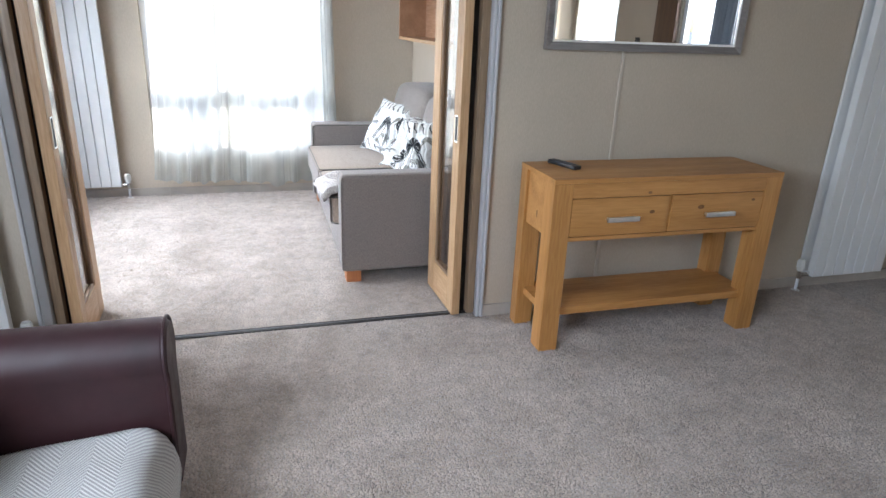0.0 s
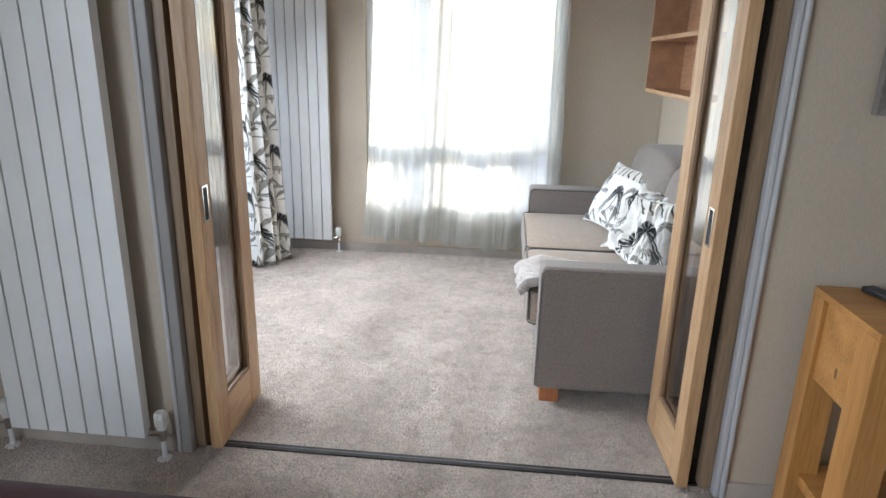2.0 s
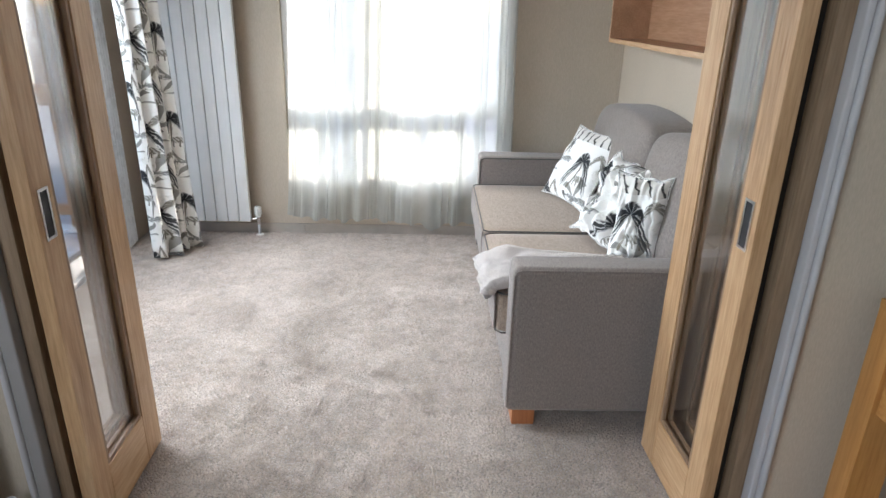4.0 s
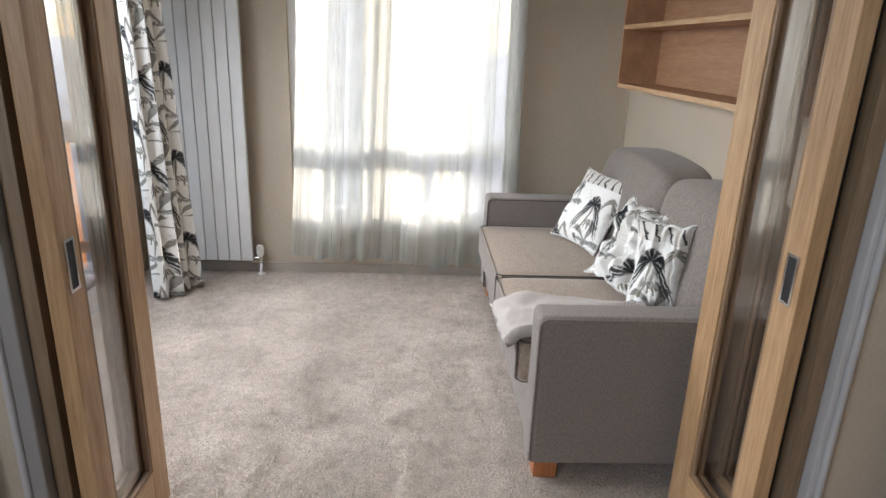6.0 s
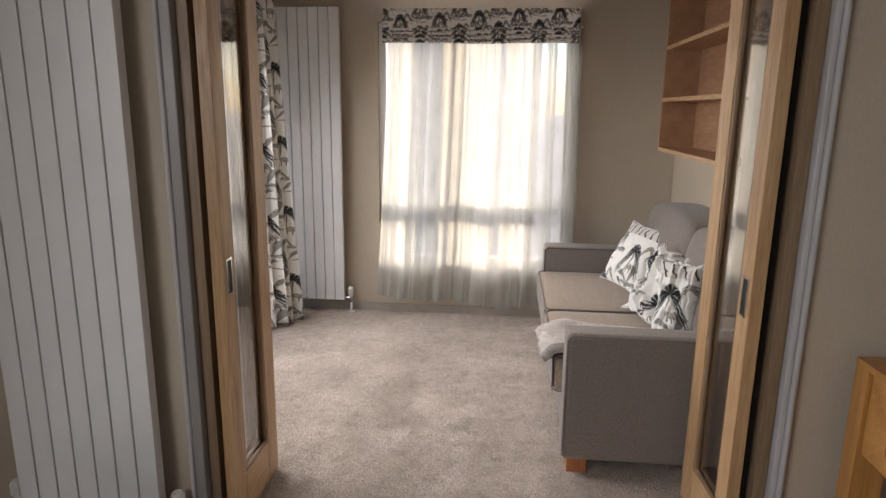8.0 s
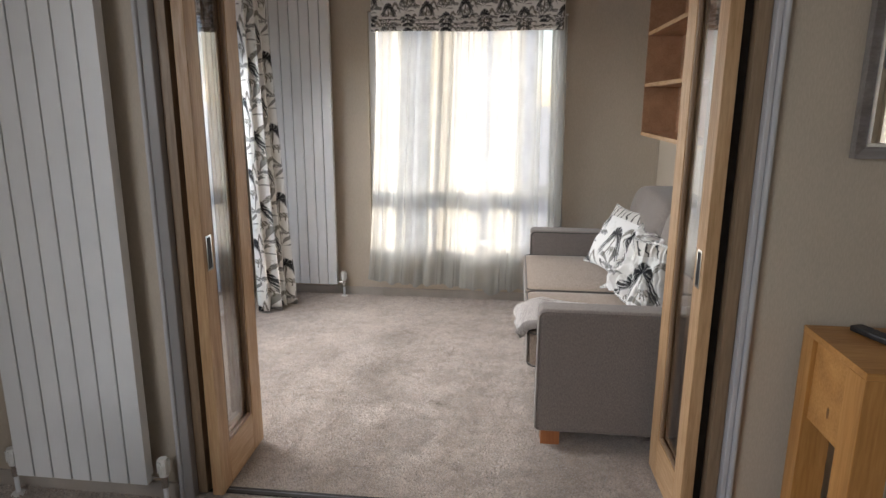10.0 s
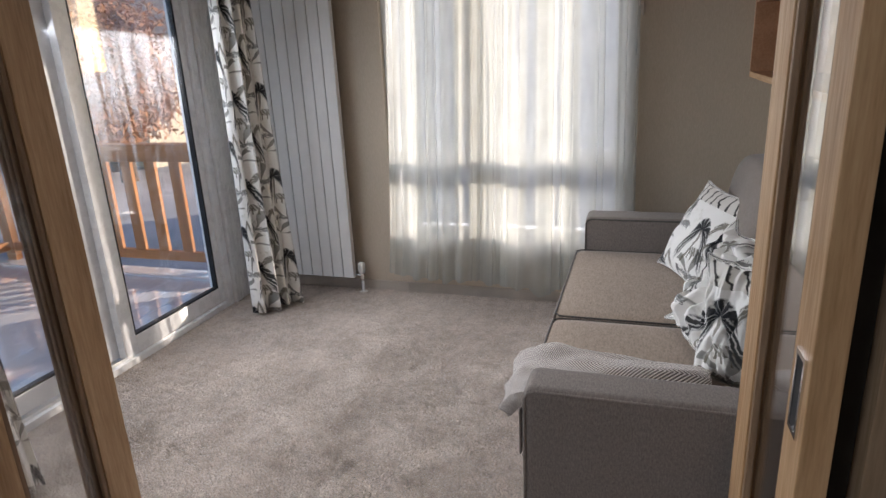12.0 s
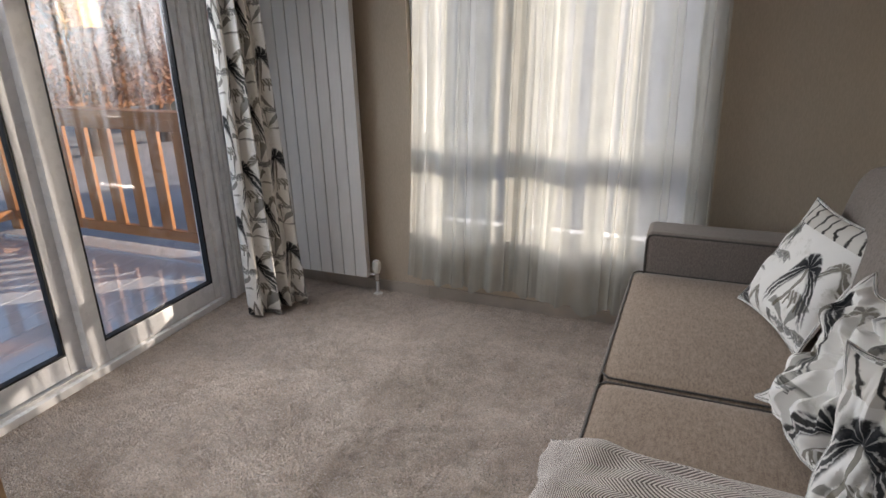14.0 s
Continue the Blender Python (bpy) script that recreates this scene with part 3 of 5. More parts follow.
def door_leaf(m, face, label, timber=None, t=0.040):
    """One glazed leaf. Its near lower edge is the origin, it runs along +y, and face (+1 or -1) is the side that shows the pull."""
    w, h = 0.405, 1.965
    timber = timber or M_OAK
    ob = thing("folding_door", m, label, "door", "leaves of the folding doors")
    s1, s2, rb, rt = 0.082, 0.100, 0.165, 0.11
    part("stile", boxes((-t / 2, t / 2, 0, s1, 0, h), bevel=0.003), timber, ob)
    part("stile", boxes((-t / 2, t / 2, w - s2, w, 0, h), bevel=0.003), timber, ob)
    part("rail", boxes((-t / 2, t / 2, s1 + 0.0005, w - s2 - 0.0005, 0, rb), bevel=0.003), M_OAK_H, ob)
    part("rail", boxes((-t / 2, t / 2, s1 + 0.0005, w - s2 - 0.0005, h - rt, h), bevel=0.003), M_OAK_H, ob)
    a, b = s1 + 0.001, w - s2 - 0.001
    bw = 0.013
    for sx in (-1, 1):
        x0, x1 = sorted((sx * 0.005, sx * (t / 2 - 0.003)))
        bm = boxes((x0, x1, a, a + bw, rb, h - rt), (x0, x1, b - bw, b, rb, h - rt),
                   (x0, x1, a + bw, b - bw, rb, rb + bw), (x0, x1, a + bw, b - bw, h - rt - bw, h - rt), bevel=0.003)
        part("glazing_bead", bm, M_BEAD, ob, "dark moulded bead round the glass")
    g = part("pane", boxes((-0.002, 0.002, a + 0.004, b - 0.004, rb + 0.004, h - rt - 0.004)), M_GLASS, ob, "clear glass")
    g.visible_shadow = False
    if face:
        x = face * t / 2
        rim = bmesh.new()
        y0, y1, z0, z1, e = 0.018, 0.060, 0.835, 0.955, 0.007
        for r in ((y0, y1, z0, z0 + e), (y0, y1, z1 - e, z1), (y0, y0 + e, z0 + e, z1 - e), (y1 - e, y1, z0 + e, z1 - e)):
            box(rim, *sorted((x, x + face * 0.003)), *r)
        pull = part("flush_pull", rim, M_CHROME, ob, "chrome flush pull")
        part("recess", boxes((*sorted((x + face * 0.0003, x + face * 0.001)), y0 + e, y1 - e, z0 + e, z1 - e)), M_SEAL, pull, "dark recess")
    return ob


door_leaf(pose(-0.471, 3.036, 0.012, 0, 0, 1.8), 1, "pale oak glazed leaf folded open, with a chrome flush pull")
door_leaf(pose(-0.532, 3.044, 0.012), 0, "pale oak glazed leaf folded flat behind its pair", M_OAK_SHADED, 0.036)
door_leaf(pose(1.155, 3.040, 0.012, 0, 0, 1.9), -1, "pale oak glazed leaf folded open, with a chrome flush pull")
door_leaf(pose(1.2315, 3.044, 0.012), 0, "pale oak glazed leaf folded flat behind its pair", M_OAK_SHADED, 0.038)

# ---- windows ----


def window(name, wall_axis, u0, u1, z0, z1, w0, w1, label, mullions=(), transoms=(), bar=0.06, glass=M_GLASS):
    """A white framed window in a wall; wall_axis is the axis that the wall crosses, w0..w1 its depth."""
    def bx(a0, a1, c0, c1, d0=w0, d1=w1):
        return (a0, a1, d0, d1, c0, c1) if wall_axis == "y" else (d0, d1, a0, a1, c0, c1)
    ob = tagged(new(name), label, "window", kind="structure")
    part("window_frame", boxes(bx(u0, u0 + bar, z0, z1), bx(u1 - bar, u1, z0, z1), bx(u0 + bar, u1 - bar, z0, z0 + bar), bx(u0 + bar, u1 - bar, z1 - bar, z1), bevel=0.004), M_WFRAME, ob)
    for m0, m1 in mullions:
        part("mullion", boxes(bx(m0, m1, z0 + bar, z1 - bar, w0 + 0.014, w1 - 0.014), bevel=0.004), M_WFRAME, ob)
    for t0, t1 in transoms:
        cuts = [u0 + bar] + [c for m in mullions for c in m] + [u1 - bar]
        for a, b in zip(cuts[::2], cuts[1::2]):
            part("transom", boxes(bx(a, b, t0, t1, w0 + 0.018, w1 - 0.018), bevel=0.004), M_WFRAME, ob)
    mid = (w0 + w1) / 2
    g = part("pane", boxes(bx(u0 + bar * 0.8, u1 - bar * 0.8, z0 + bar * 0.8, z1 - bar * 0.8, mid - 0.003, mid + 0.003)), glass, ob)
    g.visible_shadow = False
    return ob


w1 = window("window_1", "y", WX0 + 0.002, WX1 - 0.002, WZ0 + 0.002, WZ1 - 0.002, YF + 0.03, YF + 0.09, "white framed window with a mullion and a low transom", ((-0.02, 0.12),), ((0.735, 0.845),), 0.05)
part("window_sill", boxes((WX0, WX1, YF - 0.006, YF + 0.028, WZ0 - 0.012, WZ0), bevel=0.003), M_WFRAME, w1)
# window_2 is never in view; added as an opening for the living room's fill
window("window_2", "x", LY0, LY1, 0.25, 2.08, XL - 0.09, XL - 0.03, "white framed living room window, added out of view for daylight", ((0.36, 0.44),))
window("window_3", "x", SA0, SA1, 0.7, 2.0, XE + 0.03, XE + 0.09, "white framed side window of the living room")
window("window_4", "x", SB0, SB1, 0.2, 2.05, XE + 0.03, XE + 0.09, "tall white framed side light")

# ---- patio doors ----
pd = tagged(new("patio_door"), "white plastic-framed sliding patio doors, closed, dewed glass", "patio door")
FX0, FX1 = XL - 0.10, XL + 0.015
part("outer_frame", boxes((FX0, FX1, PY0, PY0 + 0.05, 0, PZ1), (FX0, FX1, PY1 - 0.05, PY1, 0, PZ1), (FX0, FX1, PY0 + 0.05, PY1 - 0.05, PZ1 - 0.06, PZ1),
                          (FX0, FX1, PY0 + 0.05, PY1 - 0.05, 0.0, 0.035), bevel=0.004), M_UPVC, pd)
part("track", boxes((XL - 0.018, XL - 0.006, PY0 + 0.05, PY1 - 0.05, 0.035, 0.05), bevel=0.002), M_STEEL, pd, "bright running track")


def sash(y0, y1, x0, x1, s0, s1, glass):
    z0, z1, rail = 0.042, PZ1 - 0.064, 0.088
    ob = part("sash", boxes((x0, x1, y0, y0 + s0, z0, z1), (x0, x1, y1 - s1, y1, z0, z1), (x0, x1, y0 + s0, y1 - s1, z0, z0 + rail), (x0, x1, y0 + s0, y1 - s1, z1 - rail, z1), bevel=0.006), M_UPVC, pd)
    xm, e = (x0 + x1) / 2, 0.009
    a, b, c, d = y0 + s0, y1 - s1, z0 + rail, z1 - rail
    part("gasket", boxes(*[(sx0, sx1, *r) for sx0, sx1 in ((x0 + 0.008, x1 - 0.004),) for r in ((a, a + e, c, d), (b - e, b, c, d), (a + e, b - e, c, c + e), (a + e, b - e, d - e, d))]), M_SEAL, ob, "black glazing seal", False)
    g = part("pane", boxes((xm - 0.004, xm + 0.004, a + 0.001, b - 0.001, c + 0.001, d - 0.001)), glass, ob, "double glazing with dew and painted pale reflection streaks")
    g.visible_shadow = False
    return ob


sash(4.335, 5.108, XL - 0.045, XL - 0.002, 0.082, 0.045, M_MIST)
sash(3.412, 4.355, XL - 0.092, XL - 0.049, 0.082, 0.082, M_MIST)
rib = tagged(new("trim_reeded"), "white reeded trim beside the patio doors", "trim", kind="structure")
for k in range(5):
    part("reed", boxes((XL + 0.001, XL + 0.030 - 0.003 * k, PY1 + 0.006 + 0.034 * k, PY1 + 0.034 + 0.034 * k, 0, 2.12), bevel=0.007), M_UPVC, rib)

# ---- curtains, net, blind ----


def drape(name, a_top, b_top, a_bot, b_bot, z0, z1, folds, depth, material, label, seed, hem=0.0, nu=150, nv=34, over=0.0):
    """A hanging curtain between two points in plan at the top and two at the bottom, in soft uneven folds."""
    rnd = random.Random(seed)
    ph = [rnd.uniform(0, 6.28) for _ in range(6)]
    at, bt, ab, bb = (Vector(p) for p in (a_top, b_top, a_bot, b_bot))
    span = (bb - ab).length
    side = Vector((-(bb - ab).y, (bb - ab).x)).normalized()

    def at_(u, v):
        uu = u + 0.022 * math.sin(2 * math.pi * 2.3 * u + ph[0]) + 0.012 * math.sin(2 * math.pi * 5.1 * u + ph[1] + v)
        uo = uu + over * (0.6 + 0.4 * math.sin(9 * u + ph[4])) * math.sin(4 * math.pi * folds * uu + ph[5])
        top, bot = at.lerp(bt, uo), ab.lerp(bb, uo)
        p = bot.lerp(top, v ** 0.9)
        amp = depth * (1.05 - 0.45 * v) * (0.65 + 0.35 * math.sin(2 * math.pi * 1.7 * u + ph[2]))
        off = amp * math.sin(2 * math.pi * folds * uu + ph[3] + 0.5 * math.sin(3 * v + ph[4]))
        off += 0.25 * amp * math.sin(2 * math.pi * folds * 2.1 * uu + ph[5])
        p = p + side * off
        z = z0 + (z1 - z0) * v + hem * math.sin(2 * math.pi * (folds * 0.5) * u + ph[1]) * (1 - v) ** 6
        return (p.x, p.y, z)
    cloth = span * 2.1
    bm = grid_sheet(nu, nv, at_, lambda u, v: (u * cloth, v * (z1 - z0)))
    return tagged(part(name, bm, material), label, "curtain")


thick(drape("curtain", (-1.19, 5.095), (-1.09, 5.235), (-1.105, 4.99), (-0.985, 5.25), 0.015, 2.12, 3.6, 0.056, M_PRINT_C,
            "white curtain printed with grey palms and grasses, touching the carpet", 4, 0.006), 0.004)
thick(drape("curtain", (-1.22, 3.42), (-1.15, 3.53), (-1.07, 3.37), (-0.99, 3.545), 0.015, 2.12, 2.6, 0.040, M_PRINT_C,
            "white palm-printed curtain drawn back beside the folding doors", 9, 0.006), 0.004)
def voile(x_top, x_bot, y, z0, z1, seed, wide=(), nv=26):
    """A gathered sheer: single stretches between flat pleats that double the cloth back on itself, fuller towards the hem."""
    rnd = random.Random(seed)
    knots, x = [(0.0, 0.0)], 0.0
    while x < 0.985:
        x += rnd.choice((0.016, 0.024, 0.034, 0.052)) * rnd.uniform(0.75, 1.3)
        w = rnd.choice((0.010, 0.014, 0.020, 0.030)) * rnd.uniform(0.8, 1.25)
        big = next((q for q in wide if abs(q - x) < 0.03), None)
        if big:
            w = 0.072
            x = big + 0.036
        side = rnd.choice((-1, 1))
        d = rnd.uniform(0.006, 0.013)
        knots += [(x - w * 0.5, -side * d * 0.5), (x, -side * d), (x + 0.002, 0.0), (x - w * 0.5, side * 0.2 * d), (x - w, side * d), (x - w - 0.001, side * d * 1.6), (x - w * 0.4, side * d * 1.4)]
        x += w * 0.15
    knots.append((1.0, 0.0))
    for _ in range(2):
        cut = [knots[0]]
        for p, q in zip(knots, knots[1:]):
            cut += [(0.75 * p[0] + 0.25 * q[0], 0.75 * p[1] + 0.25 * q[1]), (0.25 * p[0] + 0.75 * q[0], 0.25 * p[1] + 0.75 * q[1])]
        knots = cut + [knots[-1]]
    n = len(knots) - 1
    waves = [(f, rnd.uniform(0, 6.28), rnd.uniform(-0.9, 0.9)) for f in (2.3, 5.1, 9.7, 16.0)]

    def at(u, v):
        s, off = knots[min(n, int(round(u * n)))]
        low, sway = 0.0, 0.0
        for f, ph, lean in waves:
            a = 2 * math.pi * f * s + ph + lean * (1 - v)
            off += (0.016 - 0.008 * v) * (5.0 / f) ** 0.6 * 0.5 * math.cos(a)
            sway += 0.006 / f ** 0.5 * math.sin(2.5 * v + ph + 3 * s * f) * (1 - v)
            low += 0.006 * math.sin(a + ph)
        s = min(1.0, max(0.0, s + sway))
        w = v ** 0.8
        x0, x1 = (x_bot[k] * (1 - w) + x_top[k] * w for k in (0, 1))
        droop = 0.045 * (1 - s) ** 2 + sum(-0.03 * max(0.0, 1 - abs(s - q) / 0.05) for q in wide)
        return (x0 + (x1 - x0) * s, y + off * (1.15 - 0.3 * v), z0 + (z1 - z0) * v + (low + droop) * (1 - v) ** 4)
    return grid_sheet(n, nv, at, lambda u, v: (u * 3.4, v * (z1 - z0)))


tagged(part("net_curtain", voile((-0.378, 0.868), (-0.490, 0.898), 5.462, 0.092, 1.95, 12, (0.655,)), M_NET),
       "sheer cream net curtain hanging in soft folds before the window", "curtain")
rail = tagged(part("net_rod", rod(bmesh.new(), (-0.40, 5.462, 1.955), (0.87, 5.462, 1.955), 0.007), M_WHITE), "slim white rod carrying the net curtain", "curtain rod")

blind = thing("roman_blind", (0, 0, 0), "folded Roman blind printed with grey palms and striped shapes", "blind")
bm = grid_sheet(40, 16, lambda u, v: (-0.405 + 1.245 * u, 5.385 - 0.012 * math.sin(math.pi * v) , 1.925 + 0.135 * v), lambda u, v: (u * 1.245, 0.3 + v * 0.14))
thick(part("face", bm, M_PRINT_B, blind), 0.006)
for k in range(4):
    z = 1.853 + 0.024 * k
    bm = grid_sheet(40, 8, lambda u, v, z=z, k=k: (-0.403 + 1.241 * u, 5.380 + 0.003 * k - 0.013 * math.sin(math.pi * v), z + 0.003 * math.sin(9 * u + k) + 0.027 * v), lambda u, v, k=k: (u * 1.245, 0.13 * k + v * 0.05))
    thick(part("fold", bm, M_PRINT_B, blind), 0.005)
part("head_rail", boxes((-0.40, 0.838, 5.395, YF - 0.002, 2.03, 2.058), bevel=0.003), M_WHITE, blind)
part("side_return", boxes((-0.409, -0.405, 5.385, YF - 0.003, 1.86, 2.058)), M_LINING, blind)
part("side_return", boxes((0.841, 0.845, 5.385, YF - 0.003, 1.86, 2.058)), M_LINING, blind)
hook = thing("cord_cleat", (0.885, YF - 0.001, 1.52), "small beige cord cleat on the wall", "cord cleat")
part("base", boxes((-0.012, 0.012, -0.010, 0, -0.018, 0.018), bevel=0.003), M_SKIRT, hook)
part("horn", rod(bmesh.new(), (0, -0.012, -0.03), (0, -0.012, 0.03), 0.005, 8), M_SKIRT, hook)
cord = bmesh.new()
rod(cord, (0.868, 5.46, 1.53), (0.862, 5.46, 2.03), 0.0015, 6)
tagged(part("blind_cord", cord, M_LINING), "thin cream pull cord of the blind", "cord")

# ---- radiators ----


def radiator(x0, yf, wall_y, z0, z1, n, pitch, valves, label, plate=False):
    ob = thing("radiator", (x0, yf, 0), label, "radiator", "tall panel radiators")
    d = wall_y - yf
    for k in range(n):
        part("panel", boxes((k * pitch + 0.0026, (k + 1) * pitch - 0.0026, 0, 0.030, z0, z1), bevel=0.003), M_RAD, ob)
    part("back_panel", boxes((0.006, n * pitch - 0.006, 0.0305, 0.044, z0 + 0.02, z1 - 0.02)), M_RAD, ob)
    if plate:
        part("rear_panel", boxes((-0.030, n * pitch, d - 0.022, d - 0.006, z0 - 0.01, z1), bevel=0.003), M_RAD, ob, "white rear panel showing at the side")
    for zz in (z0 + 0.25, z1 - 0.25):
        part("bracket", boxes((0.06, n * pitch - 0.06, 0.0445, d - 0.001, zz, zz + 0.05)), M_RAD, ob)
    for vx in valves:
        v = part("valve", rod(rod(bmesh.new(), (vx, 0.03, 0.075), (vx, 0.03, 0.118), 0.013), (vx, 0.03, 0.105), (0.0 if vx < 0 else n * pitch, 0.03, 0.105), 0.008), M_CHROME, ob, "chrome valve body")
        part("pipe", rod(bmesh.new(), (vx, 0.03, 0.004), (vx, 0.03, 0.075), 0.0085), M_WHITE, v, "white-painted pipe")
        part("pipe_collar", rod(bmesh.new(), (vx, 0.03, 0.0005), (vx, 0.03, 0.008), 0.027, 20, 0.017), M_PLASTIC_W, v, "white floor collar")
        head = bmesh.new()
        rod(head, (vx, 0.03, 0.119), (vx, 0.03, 0.165), 0.016, 16, 0.021)
        rod(head, (vx, 0.03, 0.1655), (vx, 0.03, 0.186), 0.021, 16, 0.016)
        part("valve_head", head, M_PLASTIC_W, v, "white ribbed thermostatic head")
        for a in range(8):
            c, s = math.cos(a * math.pi / 4), math.sin(a * math.pi / 4)
            part("rib", rod(bmesh.new(), (vx + 0.0195 * c, 0.03 + 0.0195 * s, 0.135), (vx + 0.0195 * c, 0.03 + 0.0195 * s, 0.178), 0.003, 6), M_PLASTIC_W, v)
    return ob


radiator(-1.20, 5.45, YF, 0.095, 2.085, 7, 0.0700, (0.53,), "tall cream vertical panel radiator with a white valve")
radiator(-1.178, 2.945, YP, 0.095, 2.085, 7, 0.0717, (0.546, -0.03), "tall white vertical panel radiator beside the folding doors")
radiator(3.210, 2.945, YP, 0.085, 2.085, 7, 0.0717, (-0.065,), "tall white vertical panel radiator beside the oak table", True)

# socket plates low on the wall beside the radiator
for z in (0.19, 0.30):
    so = thing("socket_plate", (XL + 0.0005, 2.93, z), "black low-level outlet plate on the wall", "socket", "outlet plates")
    part("plate", boxes((0, 0.008, -0.045, 0.045, -0.042, 0.042), bevel=0.003), M_PLASTIC_B, so)
    part("insert", boxes((0.0082, 0.011, -0.02, 0.02, -0.012, 0.012), bevel=0.002), M_BUTTON, so)

# ---- wall shelves ----
sh = thing("wall_shelf", (1.315, 0, 0), "open oak wall shelf unit, empty, over the sofa", "shelf unit")
SY0, SY1, SD = 3.72, 5.125, XR - 1.315 - 0.001
for z in (1.215, 1.497, 1.787, 2.075):
    part("shelf", boxes((0, SD - 0.009, SY0 + 0.019, SY1 - 0.019, z, z + 0.021), bevel=0.002), M_SHELF, sh)
    part("edging", boxes((-0.004, -0.0005, SY0 + 0.019, SY1 - 0.019, z, z + 0.021), bevel=0.001), M_OAK_H, sh, "pale oak front edging")
for y in (SY0, SY1 - 0.018):
    part("side_panel", boxes((-0.004, SD, y, y + 0.018, 1.215, 2.096), bevel=0.002), M_SHELF, sh)
part("back_panel", boxes((SD - 0.008, SD, SY0 + 0.019, SY1 - 0.019, 1.22, 2.09)), M_SHELF, sh)

# ---- sofa ----
sofa = thing("sofa", (0, 0, 0), "two-seat sofa in grey-taupe woven fabric with dark piping", "sofa")


def rounded(x0, x1, y0, y1, z0, z1, r, seg=4):
    return boxes((x0, x1, y0, y1, z0, z1), bevel=r, seg=seg)


def pipe(points, r=0.005):
    cu = bpy.data.curves.new("piping", 'CURVE')
    cu.dimensions, cu.bevel_depth, cu.bevel_resolution = '3D', r, 2
    sp = cu.splines.new('POLY')
    sp.points.add(len(points) - 1)
    for p, q in zip(sp.points, points):
        p.co = (*q, 1)
    tmp = bpy.data.objects.new("tmp", cu)
    me = bpy.data.meshes.new_from_object(tmp)
    bpy.data.objects.remove(tmp)
    bm = bmesh.new()
    bm.from_mesh(me)
    bpy.data.meshes.remove(me)
    return bm


SF, SB_, A0, A1, B0, B1 = 0.672, 1.49, 3.528, 3.658, 5.122, 5.285
part("base", rounded(SF + 0.018, SB_ - 0.02, A1 + 0.001, B0 - 0.001, 0.075, 0.30, 0.012), M_SOFA, sofa)
for y0, y1 in ((A0, A1), (B0, B1)):
    arm = part("armrest", rounded(SF, SB_ - 0.03, y0, y1, 0.07, 0.603, 0.024, 5), M_SOFA, sofa)
    yy = y0 + 0.004
    part("piping", pipe([(SF + 0.004, yy, 0.09), (SF + 0.004, yy, 0.572), (SF + 0.012, yy, 0.588), (SF + 0.03, yy, 0.594), (SB_ - 0.06, yy, 0.594)], 0.0042), M_SOFA if y0 == A0 else M_PIPE, arm)
for y0, y1 in ((A1 + 0.003, 4.305), (4.312, B0 - 0.003)):
    bm = soft_box(0.63, y1 - y0, 0.155, 14, 16.0, 0.13)
    bmesh.ops.translate(bm, verts=bm.verts[:], vec=(0.635 + 0.315, (y0 + y1) / 2, 0.375))
    cu_ = part("seat_cushion", bm, M_SEAT, sofa)
    # thin darker front panel: shade below the throw, put into the fabric colour
    part("boxing", rounded(0.6325, 0.6385, y0 + 0.02, y1 - 0.02, 0.309, 0.441, 0.0025, 1), M_SOFA, cu_, "front boxing in the darker arm fabric, standing in for shade")
    for z in (0.449, 0.302):
        part("piping", pipe([(1.2, y0 + 0.008, z), (0.66, y0 + 0.008, z), (0.641, y0 + 0.03, z), (0.641, y1 - 0.03, z), (0.66, y1 - 0.008, z), (1.2, y1 - 0.008, z)], 0.0032), M_PIPE, cu_, "dark piping")
part("back_frame", rounded(1.36, SB_, A1 + 0.002, B0 - 0.002, 0.075, 0.80, 0.03), M_SOFA, sofa)
for y0, y1 in ((A1 + 0.003, 4.262), (4.268, B0 - 0.003)):
    bm = soft_box(0.25, y1 - y0, 0.62, 18, 8.0, 0.0)
    for v in bm.verts:
        hump = 0.030 * (1 - (2 * v.co.y / (y1 - y0)) ** 2)
        if v.co.z > 0:
            v.co.z += hump * v.co.z / 0.31
        v.co.x += 0.17 * (v.co.z + 0.31) - 0.018 * (1 - (2 * v.co.y / (y1 - y0)) ** 4) * max(0, 1 - (v.co.z / 0.3) ** 2)
        v.co.x += 0.006 * noise.noise(Vector((v.co.y * 5, v.co.z * 5, y0)))
    bmesh.ops.translate(bm, verts=bm.verts[:], vec=(1.315, (y0 + y1) / 2, 0.600))
    bk = part("back_cushion", bm, M_SOFA, sofa)
    part("piping", pipe([(1.315 + 0.17 * (0.31 + 0.31 + 0.030 * (1 - k * k)) - 0.085, (y0 + y1) / 2 + k * (y1 - y0) * 0.46, 0.896 + 0.030 * (1 - k * k) - 0.02 * k ** 8) for k in [q / 10 - 1 for q in range(21)]], 0.0035), M_SOFA, bk)
for x in (0.70, 1.36):
    for y in (A0 + 0.03, B1 - 0.11):
        part("foot", boxes((x, x + 0.08, y, y + 0.08, 0.0, 0.0695), bevel=0.004), M_FOOT, sofa, "reddish wooden block foot")


